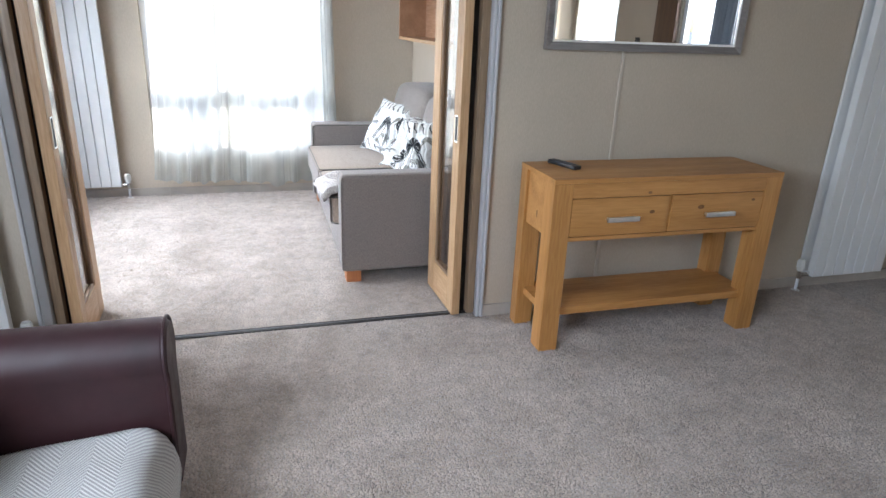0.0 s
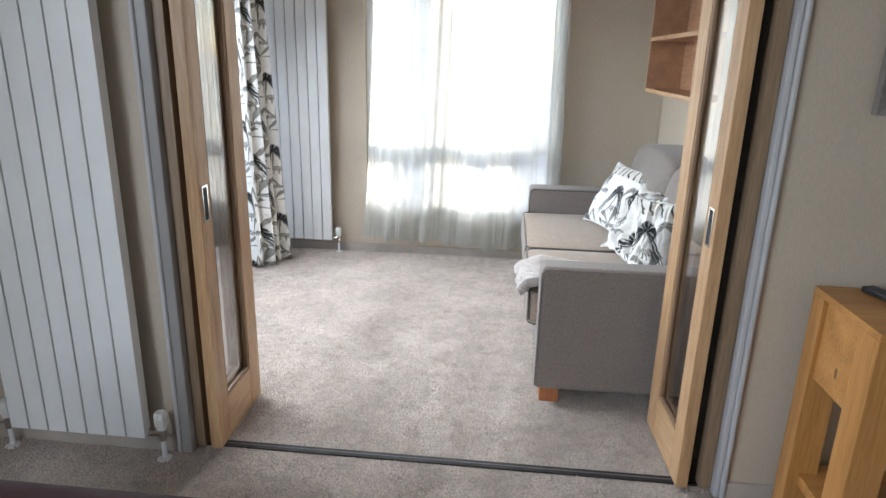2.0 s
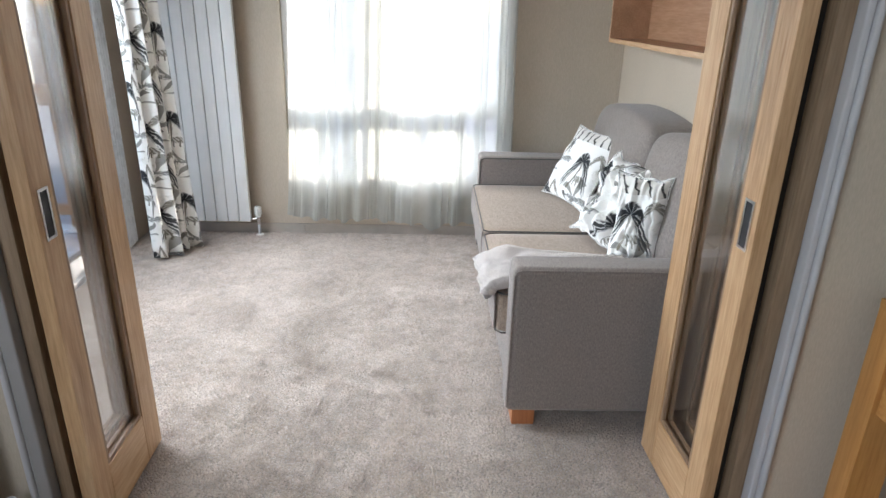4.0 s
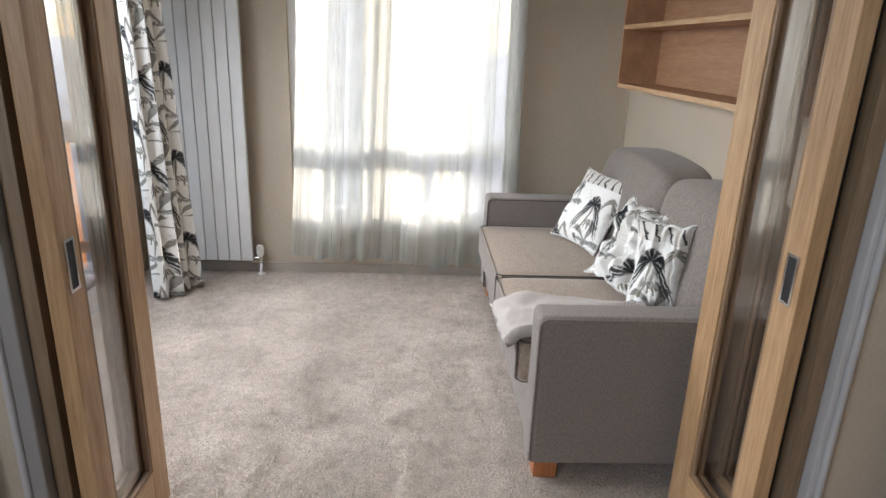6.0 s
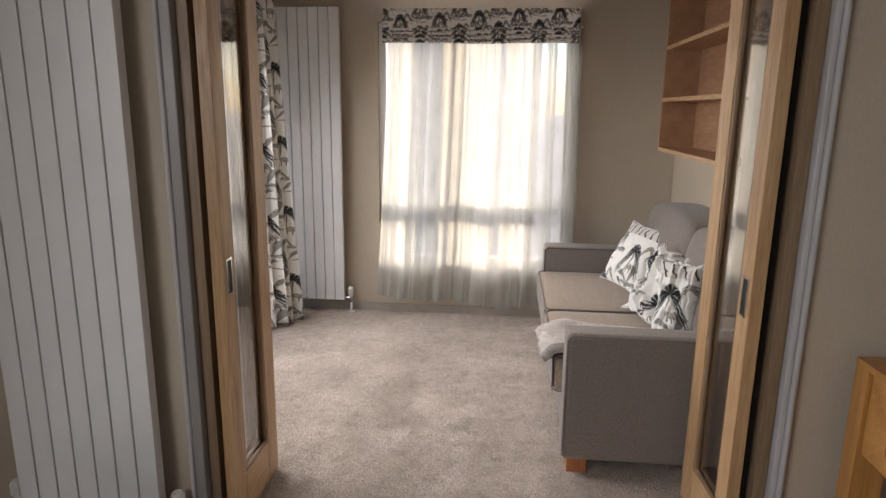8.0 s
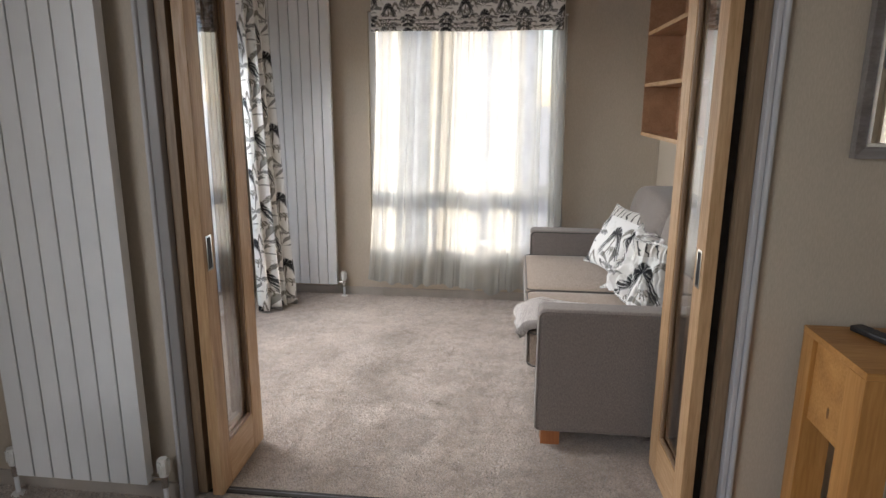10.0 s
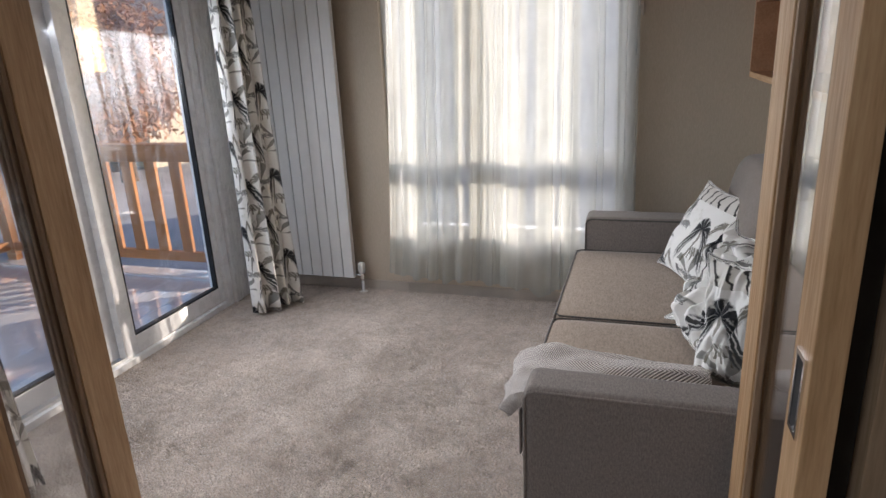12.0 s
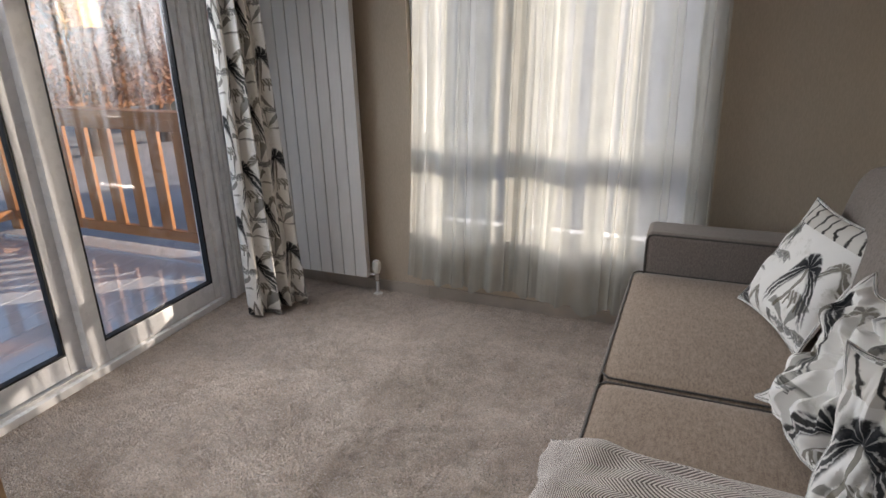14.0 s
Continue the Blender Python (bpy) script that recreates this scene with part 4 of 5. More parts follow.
def scatter_cushion(centre, across, rise, label, seed, material=M_PRINT, puff=0.075, slump=0.0, border=False, palm_at=(0.5, 0.5)):
    """A stuffed square cushion with pinched, dented corners. across and rise are the directions of its lower and side edges, as long as the edges; slump is how far it is crumpled."""
    rnd = random.Random(seed)
    ox, oy = rnd.uniform(0, 9), rnd.uniform(0, 9)
    across, rise = Vector(across), Vector(rise)
    w, h = across.length, rise.length
    ex = across.normalized()
    ey = -(across.cross(rise)).normalized()
    ez = rise.normalized()
    m = Matrix(((ex.x, ey.x, ez.x, centre[0]), (ex.y, ey.y, ez.y, centre[1]), (ex.z, ey.z, ez.z, centre[2]), (0, 0, 0, 1)))
    nn = 44

    def at(u, v, side):
        a, b = 2 * u - 1, 2 * v - 1
        ear = abs(a) ** 6 * abs(b) ** 6
        px = a * w / 2 * (1 - 0.085 * (1 - b * b) * abs(a) ** 3 + 0.012 * ear)
        pz = b * h / 2 * (1 - 0.085 * (1 - a * a) * abs(b) ** 3 + 0.012 * ear)
        full = max(0.0, (1 - abs(a) ** 2.4) * (1 - abs(b) ** 2.4)) ** 0.60
        soft = noise.noise(Vector((a * 1.6 + ox, b * 1.6 + oy, side)))
        # creases that run in from the seams, strongest near the edges
        ray = math.sin(9.0 * math.atan2(b, a) + 3.0 * soft + ox) * (a * a + b * b) ** 0.8
        crease = abs(noise.noise(Vector((a * 3.1 + ox, b * 2.3 + oy, 7))))
        depth = puff * full * (1 + 0.25 * soft) + (0.0035 + 0.014 * slump) * ray * full ** 0.5 * 1.2
        depth -= slump * 0.075 * full ** 0.7 * max(0.0, 0.34 - crease) * 2.2
        bend = slump * 0.05 * noise.noise(Vector((a * 1.1 + oy, b * 1.3, 2))) + slump * 0.03 * math.sin(2.6 * b + ox)
        pz += slump * 0.035 * noise.noise(Vector((a * 2.4, b * 1.2 + ox, 5)))
        px += slump * 0.035 * noise.noise(Vector((b * 2.4 + oy, a * 1.2, 9)))
        return (px, side * depth + bend, pz)
    ob = thing("cushion", m, label, "cushion", "scatter cushions on the sofa")
    for side, nm in ((-1, "front_cover"), (1, "back_cover")):
        part(nm, grid_sheet(nn, nn, lambda u, v, s=side: at(u, v, s), lambda u, v: ((u - palm_at[0]) * w, (v - palm_at[1]) * h)), material, ob)
    q = 24
    loop = [at(k / q, 0, -1) for k in range(q)] + [at(1, k / q, -1) for k in range(q)] + [at(1 - k / q, 1, -1) for k in range(q)] + [at(0, 1 - k / q, -1) for k in range(q + 1)]
    if border:
        def band(u, v):
            x, y, z = at(0.015 + 0.97 * u, 0.80 + 0.185 * v, -1)
            return (x, y - 0.0018, z)
        part("border_band", grid_sheet(nn, 8, band, lambda u, v: (u * w + ox, v * 0.07)), M_STRIPE, ob, "cream border with dark uneven stripes")
    part("piping", pipe(loop, 0.0052), material, ob)
    return ob


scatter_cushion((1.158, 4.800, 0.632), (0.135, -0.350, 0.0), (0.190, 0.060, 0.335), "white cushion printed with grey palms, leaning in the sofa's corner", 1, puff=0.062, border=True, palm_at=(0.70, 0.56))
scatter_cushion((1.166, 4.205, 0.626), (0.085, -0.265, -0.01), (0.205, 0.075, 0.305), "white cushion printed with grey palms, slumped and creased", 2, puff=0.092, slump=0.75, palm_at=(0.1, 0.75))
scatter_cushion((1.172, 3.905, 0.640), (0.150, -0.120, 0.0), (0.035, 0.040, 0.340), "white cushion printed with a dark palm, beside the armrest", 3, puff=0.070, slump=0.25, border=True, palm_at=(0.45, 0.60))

# throw over the seat
TH = [(1.115, 0.520), (0.98, 0.521), (0.84, 0.519), (0.73, 0.517), (0.660, 0.511), (0.617, 0.498), (0.592, 0.478), (0.580, 0.455)]


def throw_at(u, v):
    k = u * (len(TH) - 1)
    i = min(int(k), len(TH) - 2)
    f = k - i
    q = [Vector(TH[min(max(j, 0), len(TH) - 1)]) for j in (i - 1, i, i + 1, i + 2)]
    p = 0.5 * (2 * q[1] + (q[2] - q[0]) * f + (2 * q[0] - 5 * q[1] + 4 * q[2] - q[3]) * f * f + (3 * q[1] - q[0] - 3 * q[2] + q[3]) * f ** 3)
    d = (q[2] - q[1]).normalized()
    y = 3.664 + (0.285 + 0.060 * u) * v + 0.008 * math.sin(5 * u + 2) * v
    edge = (max(0, v - 0.84) / 0.16) ** 2.2
    rise = 0.022 * noise.noise(Vector((u * 3.2, v * 3.6, 3))) + 0.007 * math.sin(13 * v + 4 * u) + 0.010 * noise.noise(Vector((u * 8, v * 7, 8))) - 0.026 * edge
    rise *= 1 - 0.55 * max(0, u - 0.55)
    return (p.x + d.y * rise, y, p.y - d.x * rise)


th = tagged(part("throw_blanket", grid_sheet(60, 36, throw_at, lambda u, v: (u * 0.75, v * 0.33)), M_THROW), "folded cream and brown herringbone throw on the sofa seat", "blanket")
thick(th, 0.040, -1)

# ---- console table ----
con = thing("console_table", (0, 0, 0), "golden oak console table with two drawers and a low shelf", "console table")
CX0, CX1, CY0, CY1, CZ = 1.414, 2.540, 2.632, 2.975, 0.776
part("top", boxes((CX0, CX1, CY0, CY1, CZ - 0.020, CZ), bevel=0.0018), M_CON, con)
L = 0.086
for x in (CX0, CX1 - L):
    for y, d in ((CY0, 0.088), (CY1 - 0.066, 0.066)):
        part("leg", boxes((x + 0.0005, x + L - 0.0005, y + 0.0005, y + d - 0.0005, 0, CZ - 0.0203), bevel=0.0018), M_CON_Z, con)
for x in (CX0 + 0.012, CX1 - 0.034):
    part("side_panel", boxes((x, x + 0.022, CY0 + 0.0885, CY1 - 0.0665, 0.515, CZ - 0.0205), bevel=0.002), M_CON, con)
part("apron", boxes((CX0 + L, CX1 - L, CY0 + 0.001, CY0 + 0.024, 0.694, CZ - 0.0203), bevel=0.0015), M_CON, con)
part("back_panel", boxes((CX0 + L, CX1 - L, CY1 - 0.03, CY1 - 0.01, 0.515, CZ - 0.0205)), M_CON, con)
part("drawer_rail", boxes((CX0 + L, CX1 - L, CY0 + 0.006, CY1 - 0.031, 0.506, 0.524), bevel=0.002), M_CON, con)
part("divider", boxes((1.966, 1.980, CY0 + 0.012, CY0 + 0.15, 0.5245, 0.6935)), M_CON_Z, con)
for x0, x1 in ((CX0 + L + 0.002, 1.9645), (1.9815, CX1 - L - 0.002)):
    dr = part("drawer", boxes((x0, x1, CY0 + 0.003, CY0 + 0.023, 0.5275, 0.6905), (x0 + 0.02, x1 - 0.02, CY0 + 0.0235, CY1 - 0.05, 0.54, 0.66), bevel=0.002), M_CON, con)
    xm = (x0 + x1) / 2 + 0.005
    part("handle", boxes((xm - 0.076, xm + 0.076, CY0 - 0.024, CY0 - 0.012, 0.590, 0.612), (xm - 0.07, xm - 0.055, CY0 - 0.012, CY0 + 0.003, 0.594, 0.608), (xm + 0.055, xm + 0.07, CY0 - 0.012, CY0 + 0.003, 0.594, 0.608), bevel=0.003), M_STEEL, dr, "brushed steel bow handle")
part("shelf", boxes((CX0 + 0.03, CX1 - 0.03, CY0 + 0.03, CY1 - 0.012, 0.155, 0.192), bevel=0.004), M_CON, con)


def knot(x, y, z, axis, r):
    bm = bmesh.new()
    m = Matrix.Translation((x, y, z)) @ (Matrix.Rotation(radians(90), 4, axis) if axis != "Z" else Matrix.Identity(4)) @ Matrix.Diagonal((r * 1.7, r, 1, 1))
    bmesh.ops.create_circle(bm, cap_ends=True, segments=14, radius=1, matrix=m)
    return part("knot", bm, M_KNOT, con, "dark oak knot")


knot(1.885, CY0 + 0.0026, 0.622, "X", 0.008)
knot(2.13, CY0 + 0.0026, 0.633, "X", 0.010)
knot(2.40, CY0 + 0.0026, 0.655, "X", 0.006)
knot(1.86, CY0 + 0.0006, 0.708, "X", 0.006)
bm = bmesh.new()
bmesh.ops.create_circle(bm, cap_ends=True, segments=14, radius=1, matrix=Matrix.Translation((CX0 + 0.0116, 2.80, 0.585)) @ Matrix.Rotation(radians(90), 4, "Y") @ Matrix.Diagonal((0.018, 0.007, 1, 1)))
part("knot", bm, M_KNOT, con, "dark oak knot")

rem = thing("remote_control", pose(1.565, 2.865, CZ + 0.0005, 0, 0, 18), "black remote control lying on the oak table", "remote control")
part("case", boxes((-0.021, 0.021, -0.085, 0.085, 0, 0.018), bevel=0.005), M_PLASTIC_B, rem)
for i in range(3):
    for j in range(6):
        part("button", boxes((-0.014 + 0.011 * i, -0.007 + 0.011 * i, -0.06 + 0.02 * j, -0.05 + 0.02 * j, 0.0182, 0.0198), bevel=0.001, seg=1), M_BUTTON, rem)

# ---- mirror ----
mir = thing("wall_mirror", (0, 0, 0), "rectangular wall mirror in a brushed silver-grey frame", "mirror")
MX0, MX1, MZ0, MZ1, MY, fw = 1.490, 2.488, 1.257, 2.02, YP - 0.0075, 0.042


def mitred(a0, a1, z_in, z_out):
    """One bevelled frame side as a prism with a sloping face."""
    bm = bmesh.new()
    ys = (MY, MY - 0.030, MY - 0.014)
    (o0, o1), (i0, i1) = a0, a1
    pts = [(o0, z_out), (o1, z_out), (i1, z_in), (i0, z_in)]
    back = [bm.verts.new((x, ys[0], z)) for x, z in pts]
    front = [bm.verts.new((x, ys[1] if k < 2 else ys[2], z)) for k, (x, z) in enumerate(pts)]
    bm.faces.new(back)
    bm.faces.new(front[::-1])
    for k in range(4):
        bm.faces.new((back[k], back[(k + 1) % 4], front[(k + 1) % 4], front[k]))
    return bm


part("frame_side", mitred((MX0, MX1), (MX0 + fw, MX1 - fw), MZ0 + fw, MZ0), M_MFRAME, mir, smooth=False)
part("frame_side", mitred((MX0, MX1), (MX0 + fw, MX1 - fw), MZ1 - fw, MZ1), M_MFRAME, mir, smooth=False)
for xo, xi in ((MX0, MX0 + fw), (MX1, MX1 - fw)):
    bm = bmesh.new()
    pts = [(xo, MZ0), (xo, MZ1), (xi, MZ1 - fw), (xi, MZ0 + fw)]
    back = [bm.verts.new((x, MY, z)) for x, z in pts]
    front = [bm.verts.new((x, MY - (0.030 if k < 2 else 0.014), z)) for k, (x, z) in enumerate(pts)]
    bm.faces.new(back)
    bm.faces.new(front[::-1])
    for k in range(4):
        bm.faces.new((back[k], back[(k + 1) % 4], front[(k + 1) % 4], front[k]))
    part("frame_side", bm, M_MFRAME, mir, smooth=False)
for r in ((MX0 + fw - 0.010, MX1 - fw + 0.010, MZ0 + fw - 0.010, MZ0 + fw), (MX0 + fw - 0.010, MX1 - fw + 0.010, MZ1 - fw, MZ1 - fw + 0.010),
          (MX0 + fw - 0.010, MX0 + fw, MZ0 + fw + 0.0005, MZ1 - fw - 0.0005), (MX1 - fw, MX1 - fw + 0.010, MZ0 + fw + 0.0005, MZ1 - fw - 0.0005)):
    part("inner_bead", boxes((r[0], r[1], MY - 0.021, MY - 0.0105, r[2], r[3]), bevel=0.002), M_STEEL, mir, "bright inner bead")
part("glass", boxes((MX0 + fw - 0.004, MX1 - fw + 0.004, MY - 0.010, MY - 0.002, MZ0 + fw - 0.004, MZ1 - fw + 0.004)), M_MIRROR, mir, "silvered glass", False)

# ---- armchair ----
ch = thing("armchair", (0, 0, 0), "plum leather armchair with rolled arms", "armchair")


def rolled_arm(y_in, y_out, x0, x1, top):
    """An arm panel with a rounded roll along its top."""
    sgn = 1 if y_out > y_in else -1
    prof = [(y_in, 0.09), (y_in, top - 0.11)]
    c, r = y_in + sgn * 0.085, 0.095
    prof += [(c - sgn * r * math.cos(a), top - r + r * math.sin(a)) for a in [radians(d) for d in range(-10, 200, 15)]]
    prof += [(y_out - sgn * 0.03, top - 0.17), (y_out - sgn * 0.03, 0.09)]
    bm = bmesh.new()
    rings = []
    for x, s in ((x0, 1.0), (x0 + 0.02, 1.0), (x1 - 0.02, 1.0), (x1, 0.93)):
        cy, cz = sum(p[0] for p in prof) / len(prof), 0.35
        rings.append([bm.verts.new((x, cy + (y - cy) * s, cz + (z - cz) * (s if z > cz else 1))) for y, z in prof])
    n = len(prof)
    for a, b in zip(rings, rings[1:]):
        for k in range(n):
            bm.faces.new((a[k], a[(k + 1) % n], b[(k + 1) % n], b[k]))
    bm.faces.new(rings[0])
    bm.faces.new(rings[-1][::-1])
    return bm, prof


for yi, yo in ((2.005, 2.19), (1.335, 1.15)):
    bm, prof = rolled_arm(yi, yo, -0.78, 0.018, 0.567)
    arm = part("armrest", bm, M_LEATHER, ch)
    part("piping", pipe([(0.011, y, z) for y, z in prof], 0.005), M_LEATHER, arm)
part("base", boxes((-0.78, -0.04, 1.337, 2.003, 0.09, 0.15), bevel=0.015), M_LEATHER, ch)
bm = soft_box(0.70, 0.655, 0.15, 10, 7.0, 0.2)
bmesh.ops.translate(bm, verts=bm.verts[:], vec=(-0.37, 1.67, 0.182))
part("seat_cushion", bm, M_LEATHER, ch)
bm = soft_box(0.24, 0.86, 0.72, 12, 5.0)
for v in bm.verts:
    v.co.x -= 0.15 * (v.co.z + 0.36)
bmesh.ops.translate(bm, verts=bm.verts[:], vec=(-0.79, 1.67, 0.46))
part("backrest", bm, M_LEATHER, ch)
for x in (-0.82, -0.09):
    for y in (1.20, 2.08):
        part("foot", rod(bmesh.new(), (x, y, 0.0), (x, y, 0.0895), 0.02, 12, 0.028), M_DKFRAME, ch)


def chair_throw(u, v):
    x = -0.62 + 0.63 * u
    y = 1.36 + 0.625 * v
    z = 0.281 + 0.010 * noise.noise(Vector((x * 5, y * 5, 1))) - 0.012 * (2 * v - 1) ** 2 + 0.03 * max(0, v - 0.85) / 0.15 * u - 0.03 * (1 - u)
    if u > 0.86:
        k = (u - 0.86) / 0.14
        x, z = -0.078 + 0.078 * math.sin(k * math.pi / 2) + 0.012, z - 0.15 * (1 - math.cos(k * math.pi / 2))
    return (x, y, z)


thick(tagged(part("throw_blanket", grid_sheet(40, 40, chair_throw, lambda u, v: (v * 0.6, u * 0.75)), M_THROW2), "pale grey twill throw spread over the armchair seat", "blanket"), 0.012, 1)
scatter_cushion((-0.56, 1.82, 0.510), (-0.07, 0.39, 0.0), (-0.15, -0.02, 0.37), "mustard yellow cushion on the armchair", 7, M_YELLOW)["group"] = "armchair cushion"

# ---- what the mirror shows of the living room's far side ----
d1 = tagged(new("door_1"), "dark walnut upright of a door frame", "door", kind="structure")
part("frame", boxes((XE - 0.05, XE - 0.001, -1.098, -0.72, 0, 2.08), bevel=0.003), M_DKFRAME, d1)
sw = thing("light_switch", (XE, -1.48, 1.20), "small dark square light switch on the wall", "switch")
part("plate", boxes((-0.010, -0.001, -0.045, 0.045, -0.045, 0.045), bevel=0.002), M_PLASTIC_B, sw)
part("rocker", boxes((-0.015, -0.0105, -0.012, 0.012, -0.02, 0.02), bevel=0.002), M_BUTTON, sw)
rb = thing("roman_blind", (XE - 0.08, 0, 0), "grey cloth Roman blind folded up over the side window", "blind")
for k in range(5):
    bm = grid_sheet(30, 8, lambda u, v, k=k: (-0.006 * k - 0.016 * math.sin(math.pi * v), -3.10 + 1.14 * u, 1.80 + 0.035 * k + 0.004 * math.sin(7 * u + k) + (0.045 if k < 4 else 0.14) * v), lambda u, v: (u * 1.1, v * 0.2))
    thick(part("fold", bm, M_GREYCURT, rb), 0.006)
drape("curtain", (XE - 0.10, -0.04), (XE - 0.10, 0.34), (XE - 0.10, -0.06), (XE - 0.10, 0.36), 0.02, 2.15, 5, 0.03, M_GREYCURT, "blue-grey curtain drawn back beside the side light", 21)
drape("net_curtain", (XE - 0.03, -3.05), (XE - 0.03, -2.0), (XE - 0.03, -3.06), (XE - 0.03, -2.0), 0.65, 2.05, 9, 0.012, M_NET, "sheer white net over the side window", 22)

# ---- outside ----
structure("ground", boxes((-400, 400, -400, 400, -0.75, -0.70)), M_GROUND, "pale frosted grey-green ground", "ground")
DX0, DX1, DY0, DY1, DZ = -3.93, XL - WT, -1.0, 5.80, -0.06
deck = structure("deck", boxes((DX0 + 0.01, DX1, DY0, DY1 - 0.01, DZ - 0.2, DZ - 0.0285)), M_DECK, "pale wet decking outside the patio doors", "deck")
bw = 0.145
mesh_board = mesh_of("board", boxes((0, bw - 0.0025, DY0, DY1, -0.028, 0), bevel=0.0015, seg=1), M_DECK, False)
for k in range(int((DX1 - DX0) / bw)):
    b = new("board", mesh_board)
    b.parent = deck
    b.location = (DX0 + k * bw, 0, DZ)


def balustrade(name, p, q, label):
    """Stained softwood rail between two points in plan: posts, two rails and square balusters."""
    p, q = Vector((*p, DZ)), Vector((*q, DZ))
    along = (q - p).normalized()
    ln = (q - p).length
    across_x = abs(along.x) > 0.5
    ob = thing(name, p, label, "balustrade")

    def bar(a0, a1, w, z0, z1, mat, nm, parent=ob):
        lo, hi = sorted((along * a0, along * a1), key=lambda v: v.x + v.y)
        if across_x:
            r = (lo.x, hi.x, -w / 2, w / 2, z0, z1)
        else:
            r = (-w / 2, w / 2, lo.y, hi.y, z0, z1)
        return part(nm, boxes(r, bevel=0.004), mat, parent)
    rm = M_RAILWOOD_X if across_x else M_RAILWOOD_Y
    bar(0, ln, 0.095, 0.875, 0.925, rm, "handrail")
    bar(0, ln, 0.040, 0.800, 0.8745, rm, "upper_rail")
    bar(0, ln, 0.040, 0.085, 0.155, rm, "lower_rail")
    n = int(ln / 0.192)
    for k in range(1, n):
        a = ln * k / n
        bar(a - 0.043, a + 0.043, 0.030 if k % 9 else 0.075, 0.1555 if k % 9 else 0.0, 0.7995, M_RAILWOOD, "baluster" if k % 9 else "post")
    return ob


balustrade("balustrade", (-3.80, 5.755), (-1.52, 5.755), "orange-stained softwood balustrade across the deck's end")
balustrade("balustrade", (-3.87, -1.0), (-3.87, 5.74), "orange-stained softwood balustrade along the deck, in low sun")
# board added to give the bright lit strip along the deck's end
tagged(part("deck_edging", boxes((-3.80, -1.53, 5.60, 5.715, DZ + 0.0005, DZ + 0.018), bevel=0.004), M_DECK), "added pale board for the bright lit strip at the deck's end", "board")
cp = thing("newel_post", (-3.87, 5.755, DZ), "square stained newel post at the deck's corner", "post")
part("shaft", boxes((-0.048, 0.048, -0.009, 0.046, 0, 0.98), bevel=0.004), M_RAILWOOD, cp)
part("cap", boxes((-0.058, 0.058, -0.012, 0.058, 0.9805, 1.0), bevel=0.004), M_RAILWOOD, cp)


def leaf_cloud(name, centre, radii, count, leaf, material, seed):
    """Many small leaves gathered in loose clumps inside an uneven outline."""
    rnd = random.Random(seed)
    verts, faces = [], []
    clumps = [(Vector((rnd.gauss(0, 0.45), rnd.gauss(0, 0.45), rnd.uniform(-0.9, 0.9))), rnd.uniform(0.16, 0.34)) for _ in range(26)]
    for _ in range(count):
        c, r = rnd.choice(clumps)
        p = c + Vector((rnd.gauss(0, r), rnd.gauss(0, r), rnd.gauss(0, r)))
        p = Vector((p.x * radii[0], p.y * radii[1], max(-0.98, p.z) * radii[2])) + Vector(centre)
        a = Vector((rnd.gauss(0, 1), rnd.gauss(0, 1), rnd.gauss(0, 1))).normalized() * leaf * rnd.uniform(0.6, 1.3)
        b = a.cross(Vector((rnd.gauss(0, 1), rnd.gauss(0, 1), rnd.gauss(0, 1)))).normalized() * leaf * 0.35
        k = len(verts)
        verts += [p - a, p + b, p + a, p - b]
        faces.append((k, k + 1, k + 2, k + 3))
    me = bpy.data.meshes.new(name)
    me.from_pydata([tuple(v) for v in verts], [], faces)
    me.materials.append(material)
    return new(name, me)


def tree(x, y, h, spread, seed, material, label, name="tree"):
    rnd = random.Random(seed)
    ob = thing(name, (x, y, -0.70), label, "tree")
    bm = bmesh.new()
    rod(bm, (0, 0, 0), (0.1, 0, h * 0.55), 0.16, 10, 0.09)
    for _ in range(9):
        z = rnd.uniform(0.3, 0.55) * h
        a = rnd.uniform(0, 6.28)
        e = Vector((math.cos(a) * spread * 0.7, math.sin(a) * spread * 0.7, z + rnd.uniform(0.2, 0.4) * h))
        rod(bm, (0.05, 0, z), e, 0.06, 6, 0.015)
    part("trunk", bm, M_BARK, ob)
    cr = leaf_cloud("crown", (0, 0, h * 0.58), (spread, spread, h * 0.36), 8500, 0.085, material, seed + 50)
    cr.parent = ob
    return ob


for k, (x, y, h, s) in enumerate(((-8.6, 10.3, 3.6, 1.2), (-8.4, 11.7, 3.4, 1.1), (-10.0, 9.4, 3.3, 1.1), (-9.6, 12.7, 3.6, 1.2))):
    tree(x, y, h, s, 30 + k, M_TWIG, "small tree thick with russet winter leaves")
for k, (x, y, r) in enumerate(((-10.4, 8.3, 0.8), (-10.2, 7.2, 0.75), (-10.8, 6.2, 0.8))):
    sb = tagged(leaf_cloud("shrub", (x, y, -0.70 + r * 0.85), (r, r, r * 0.85), 1500, 0.06, M_GREEN, 70 + k), "low dull-green garden shrub", "shrub")

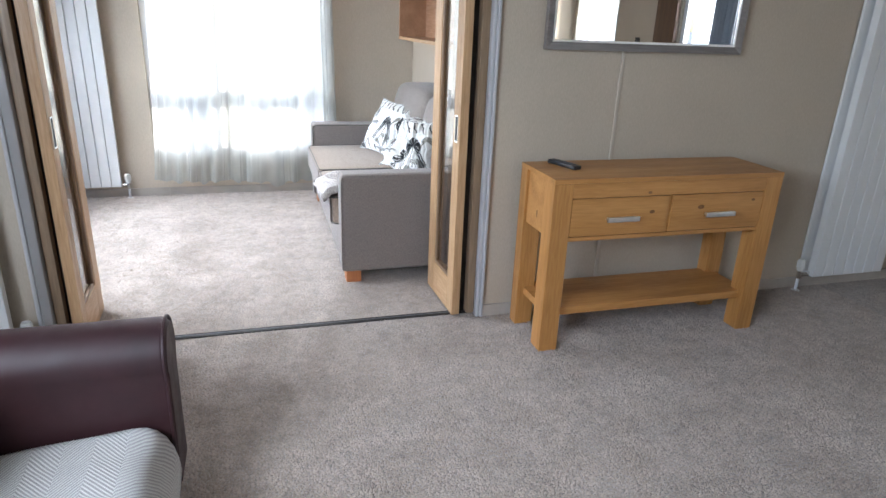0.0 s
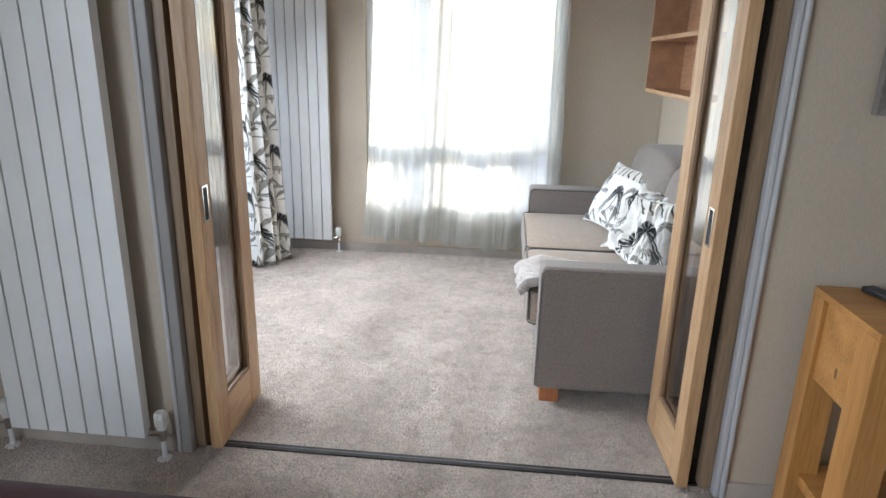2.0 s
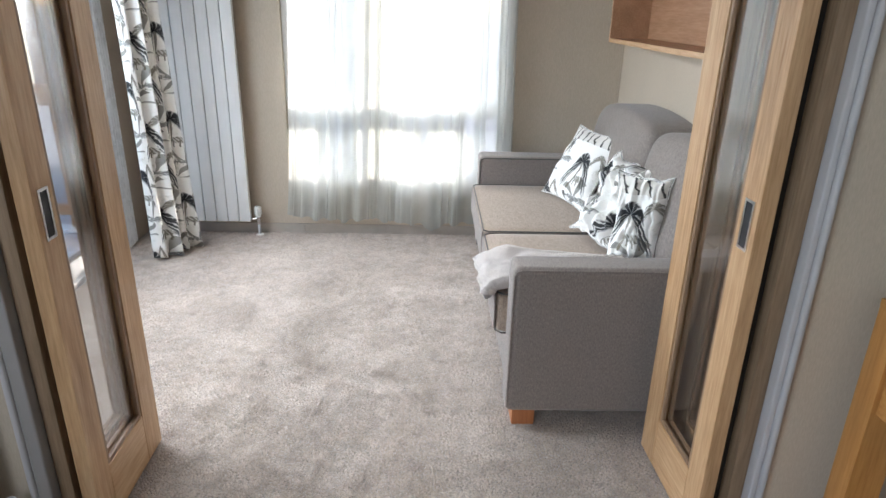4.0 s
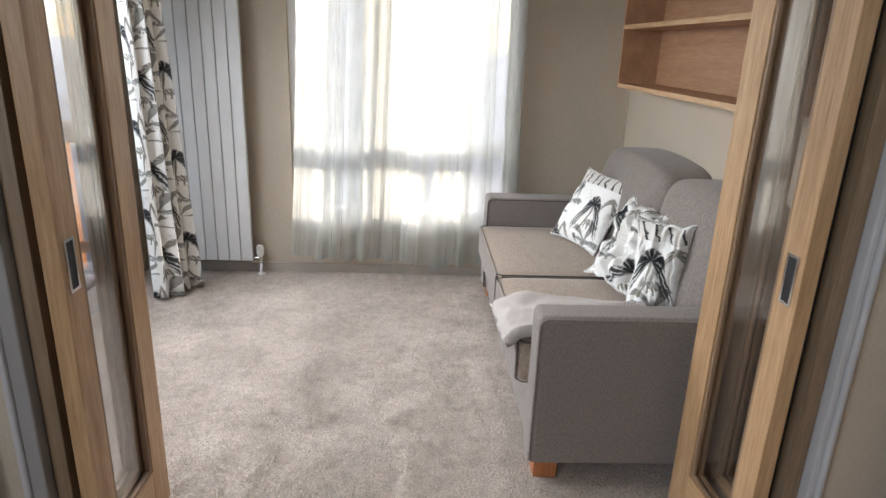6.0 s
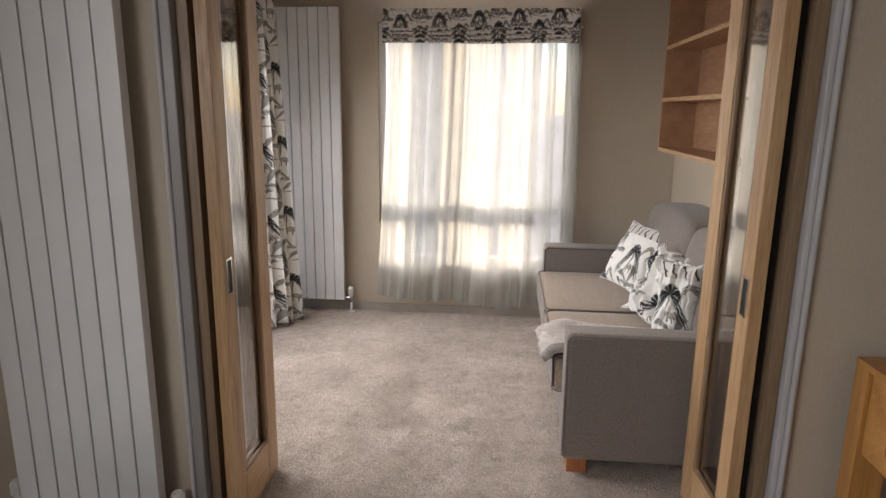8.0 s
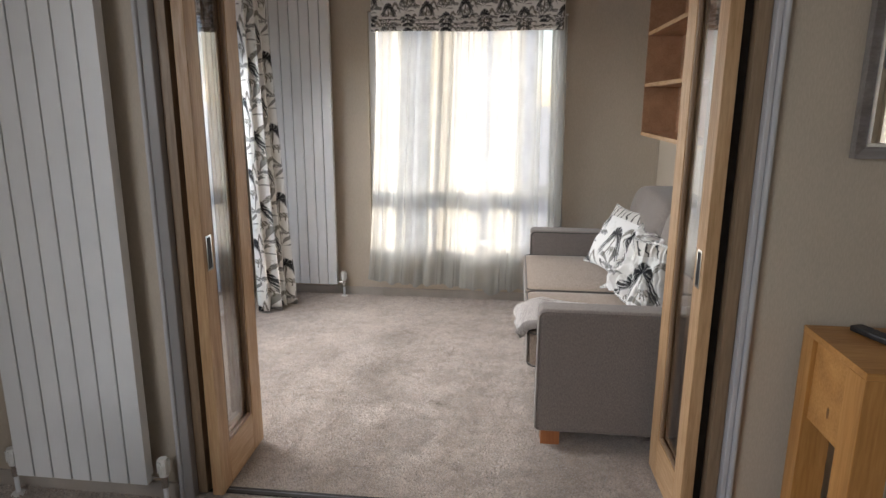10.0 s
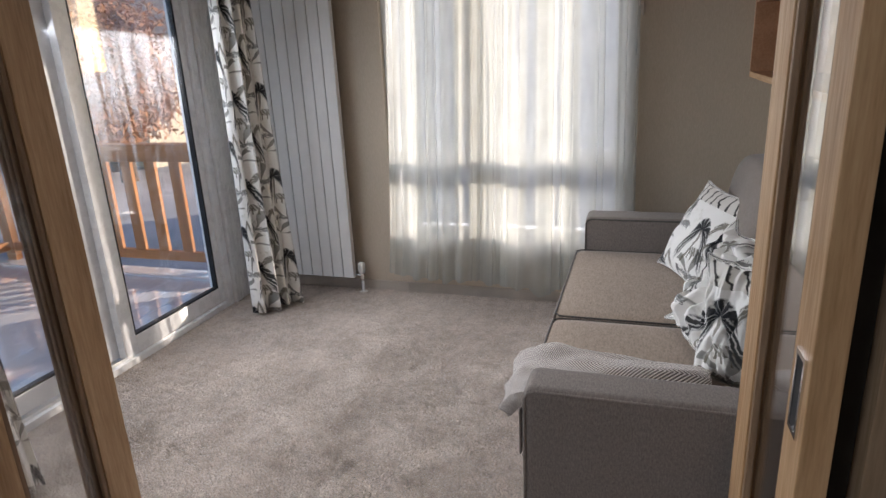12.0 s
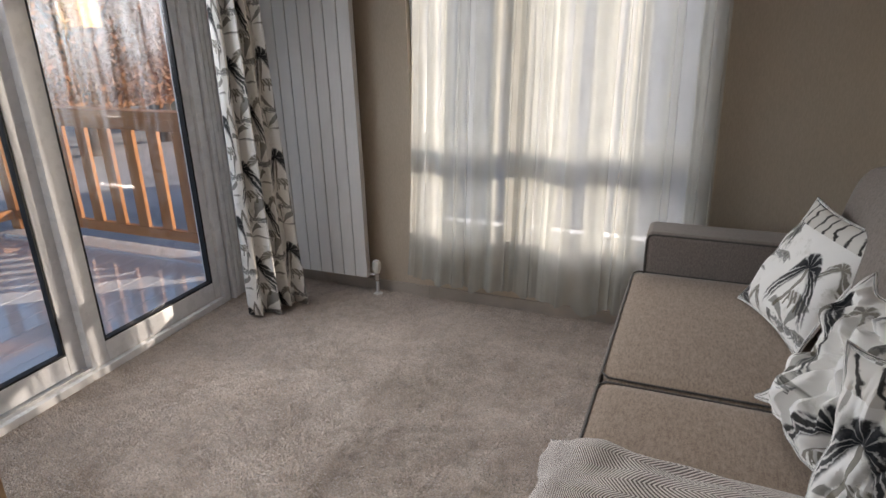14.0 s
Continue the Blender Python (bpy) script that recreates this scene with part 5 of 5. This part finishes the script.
# neighbouring lodges
def lodge(x, y, rz, w, d, h, label, cladding=M_CLAD, windows=True):
    ob = thing("lodge", pose(x, y, -0.70, 0, 0, rz), label, "house")
    part("wall", boxes((-w / 2, w / 2, -d / 2, d / 2, 0, h), bevel=0.01), cladding, ob)
    bm = bmesh.new()
    ov = 0.3
    v = [bm.verts.new(c) for c in ((-w / 2 - ov, -d / 2 - ov, h), (w / 2 + ov, -d / 2 - ov, h), (w / 2 + ov, d / 2 + ov, h), (-w / 2 - ov, d / 2 + ov, h), (-w / 2 - ov, 0, h + 1.1), (w / 2 + ov, 0, h + 1.1))]
    for f in ((0, 1, 5, 4), (3, 4, 5, 2), (0, 4, 3), (1, 2, 5), (0, 3, 2, 1)):
        bm.faces.new([v[i] for i in f])
    part("roof", bm, M_ROOF, ob, smooth=False)
    n = int(w / 2.4) if windows else 0
    for k in range(n):
        cx = -w / 2 + (k + 0.5) * w / n
        wi = part("window", boxes((cx - 0.55, cx + 0.55, -d / 2 - 0.05, -d / 2 - 0.001, 1.0, 2.1), bevel=0.01), M_UPVC, ob)
        part("pane", boxes((cx - 0.48, cx + 0.48, -d / 2 - 0.056, -d / 2 - 0.051, 1.07, 2.03)), M_GLASS, wi)
    for k in range(int((h - 0.3) / 0.28)):
        z = 0.25 + k * 0.28
        part("board", boxes((-w / 2 - 0.012, w / 2 + 0.012, -d / 2 - 0.02, -d / 2 - 0.001, z, z + 0.02)), cladding, ob)
    return ob


lodge(-14.4, 18.4, 45, 8, 6, 2.9, "brown timber-clad holiday lodge with white windows")
# the outbuilding is added: it hides the horizon behind the net in even blue-grey
lodge(-1.3, 10.2, 0, 4.2, 1.5, 3.9, "pale blue boarded outbuilding, added as a blue-grey backdrop behind the window", M_PALECLAD, False)
lodge(-9.6, 14.7, 72, 2.8, 2.2, 2.7, "small cream boarded chalet in the low sun", M_CREAM, False)
lodge(-24.5, 15.5, 60, 10, 6, 2.9, "brown timber-clad holiday lodge across the lawn")


# ---- carpet pile: short leaning tufts ----


def smooth_field(x, y, seed, lo, hi, terms=14):
    rs = np.random.RandomState(seed)
    f = np.zeros_like(x)
    for _ in range(terms):
        a, k, ph = rs.uniform(0, 6.283), rs.uniform(lo, hi), rs.uniform(0, 6.283)
        f += np.sin((np.cos(a) * x + np.sin(a) * y) * k + ph)
    return f / math.sqrt(terms)


def pile(x0, x1, y0, y1, step, seed, keep=None):
    rs = np.random.RandomState(seed)
    gx, gy = np.meshgrid(np.arange(x0, x1, step), np.arange(y0, y1, step))
    x = gx.ravel() + rs.uniform(-0.45, 0.45, gx.size) * step
    y = gy.ravel() + rs.uniform(-0.45, 0.45, gx.size) * step
    if keep is not None:
        ok = keep(x, y)
        x, y = x[ok], y[ok]
    n = x.size
    h = 0.0065 + 0.0022 * smooth_field(x, y, seed + 1, 18, 70) + rs.uniform(-0.0015, 0.0018, n)
    h = np.clip(h, 0.002, 0.012)
    lx = 0.0013 * smooth_field(x, y, seed + 2, 4, 30) + rs.normal(0, 0.0021, n)
    ly = 0.0013 * smooth_field(x, y, seed + 3, 4, 30) + rs.normal(0, 0.0021, n)
    turn = rs.uniform(0, 6.283, n)
    r = step * 0.62
    co = np.empty((n, 4, 3), dtype=np.float32)
    for k in range(3):
        co[:, k, 0] = x + r * np.cos(turn + k * 2.0944)
        co[:, k, 1] = y + r * np.sin(turn + k * 2.0944)
        co[:, k, 2] = 0.0006
    co[:, 3, 0], co[:, 3, 1], co[:, 3, 2] = x + lx, y + ly, h
    base = np.arange(n, dtype=np.int32)[:, None] * 4
    tri = np.concatenate([base + np.array([[0, 1, 3]]), base + np.array([[1, 2, 3]]), base + np.array([[2, 0, 3]])], axis=1).astype(np.int32)
    me = bpy.data.meshes.new("carpet_pile")
    me.vertices.add(n * 4)
    me.vertices.foreach_set("co", co.ravel())
    me.loops.add(n * 9)
    me.loops.foreach_set("vertex_index", tri.ravel())
    me.polygons.add(n * 3)
    me.polygons.foreach_set("loop_start", np.arange(0, n * 9, 3, dtype=np.int32))
    me.polygons.foreach_set("use_smooth", np.ones(n * 3, dtype=bool))
    me.update(calc_edges=True)
    me.materials.append(M_PILE)
    return tagged(new("carpet_pile", me), "short beige carpet pile, trodden into patches", "carpet", kind="stuff")


pile(XL + 0.02, XR - 0.012, 3.108, YF - 0.014, 0.0085, 5)
pile(-1.30, 3.35, 0.85, 3.064, 0.0100, 6, lambda x, y: ~((x < 0) & (y < 2.2) & (x < -0.1)) & ((y < 3.018) | ((x > OX0 + 0.04) & (x < OX1 - 0.04))))
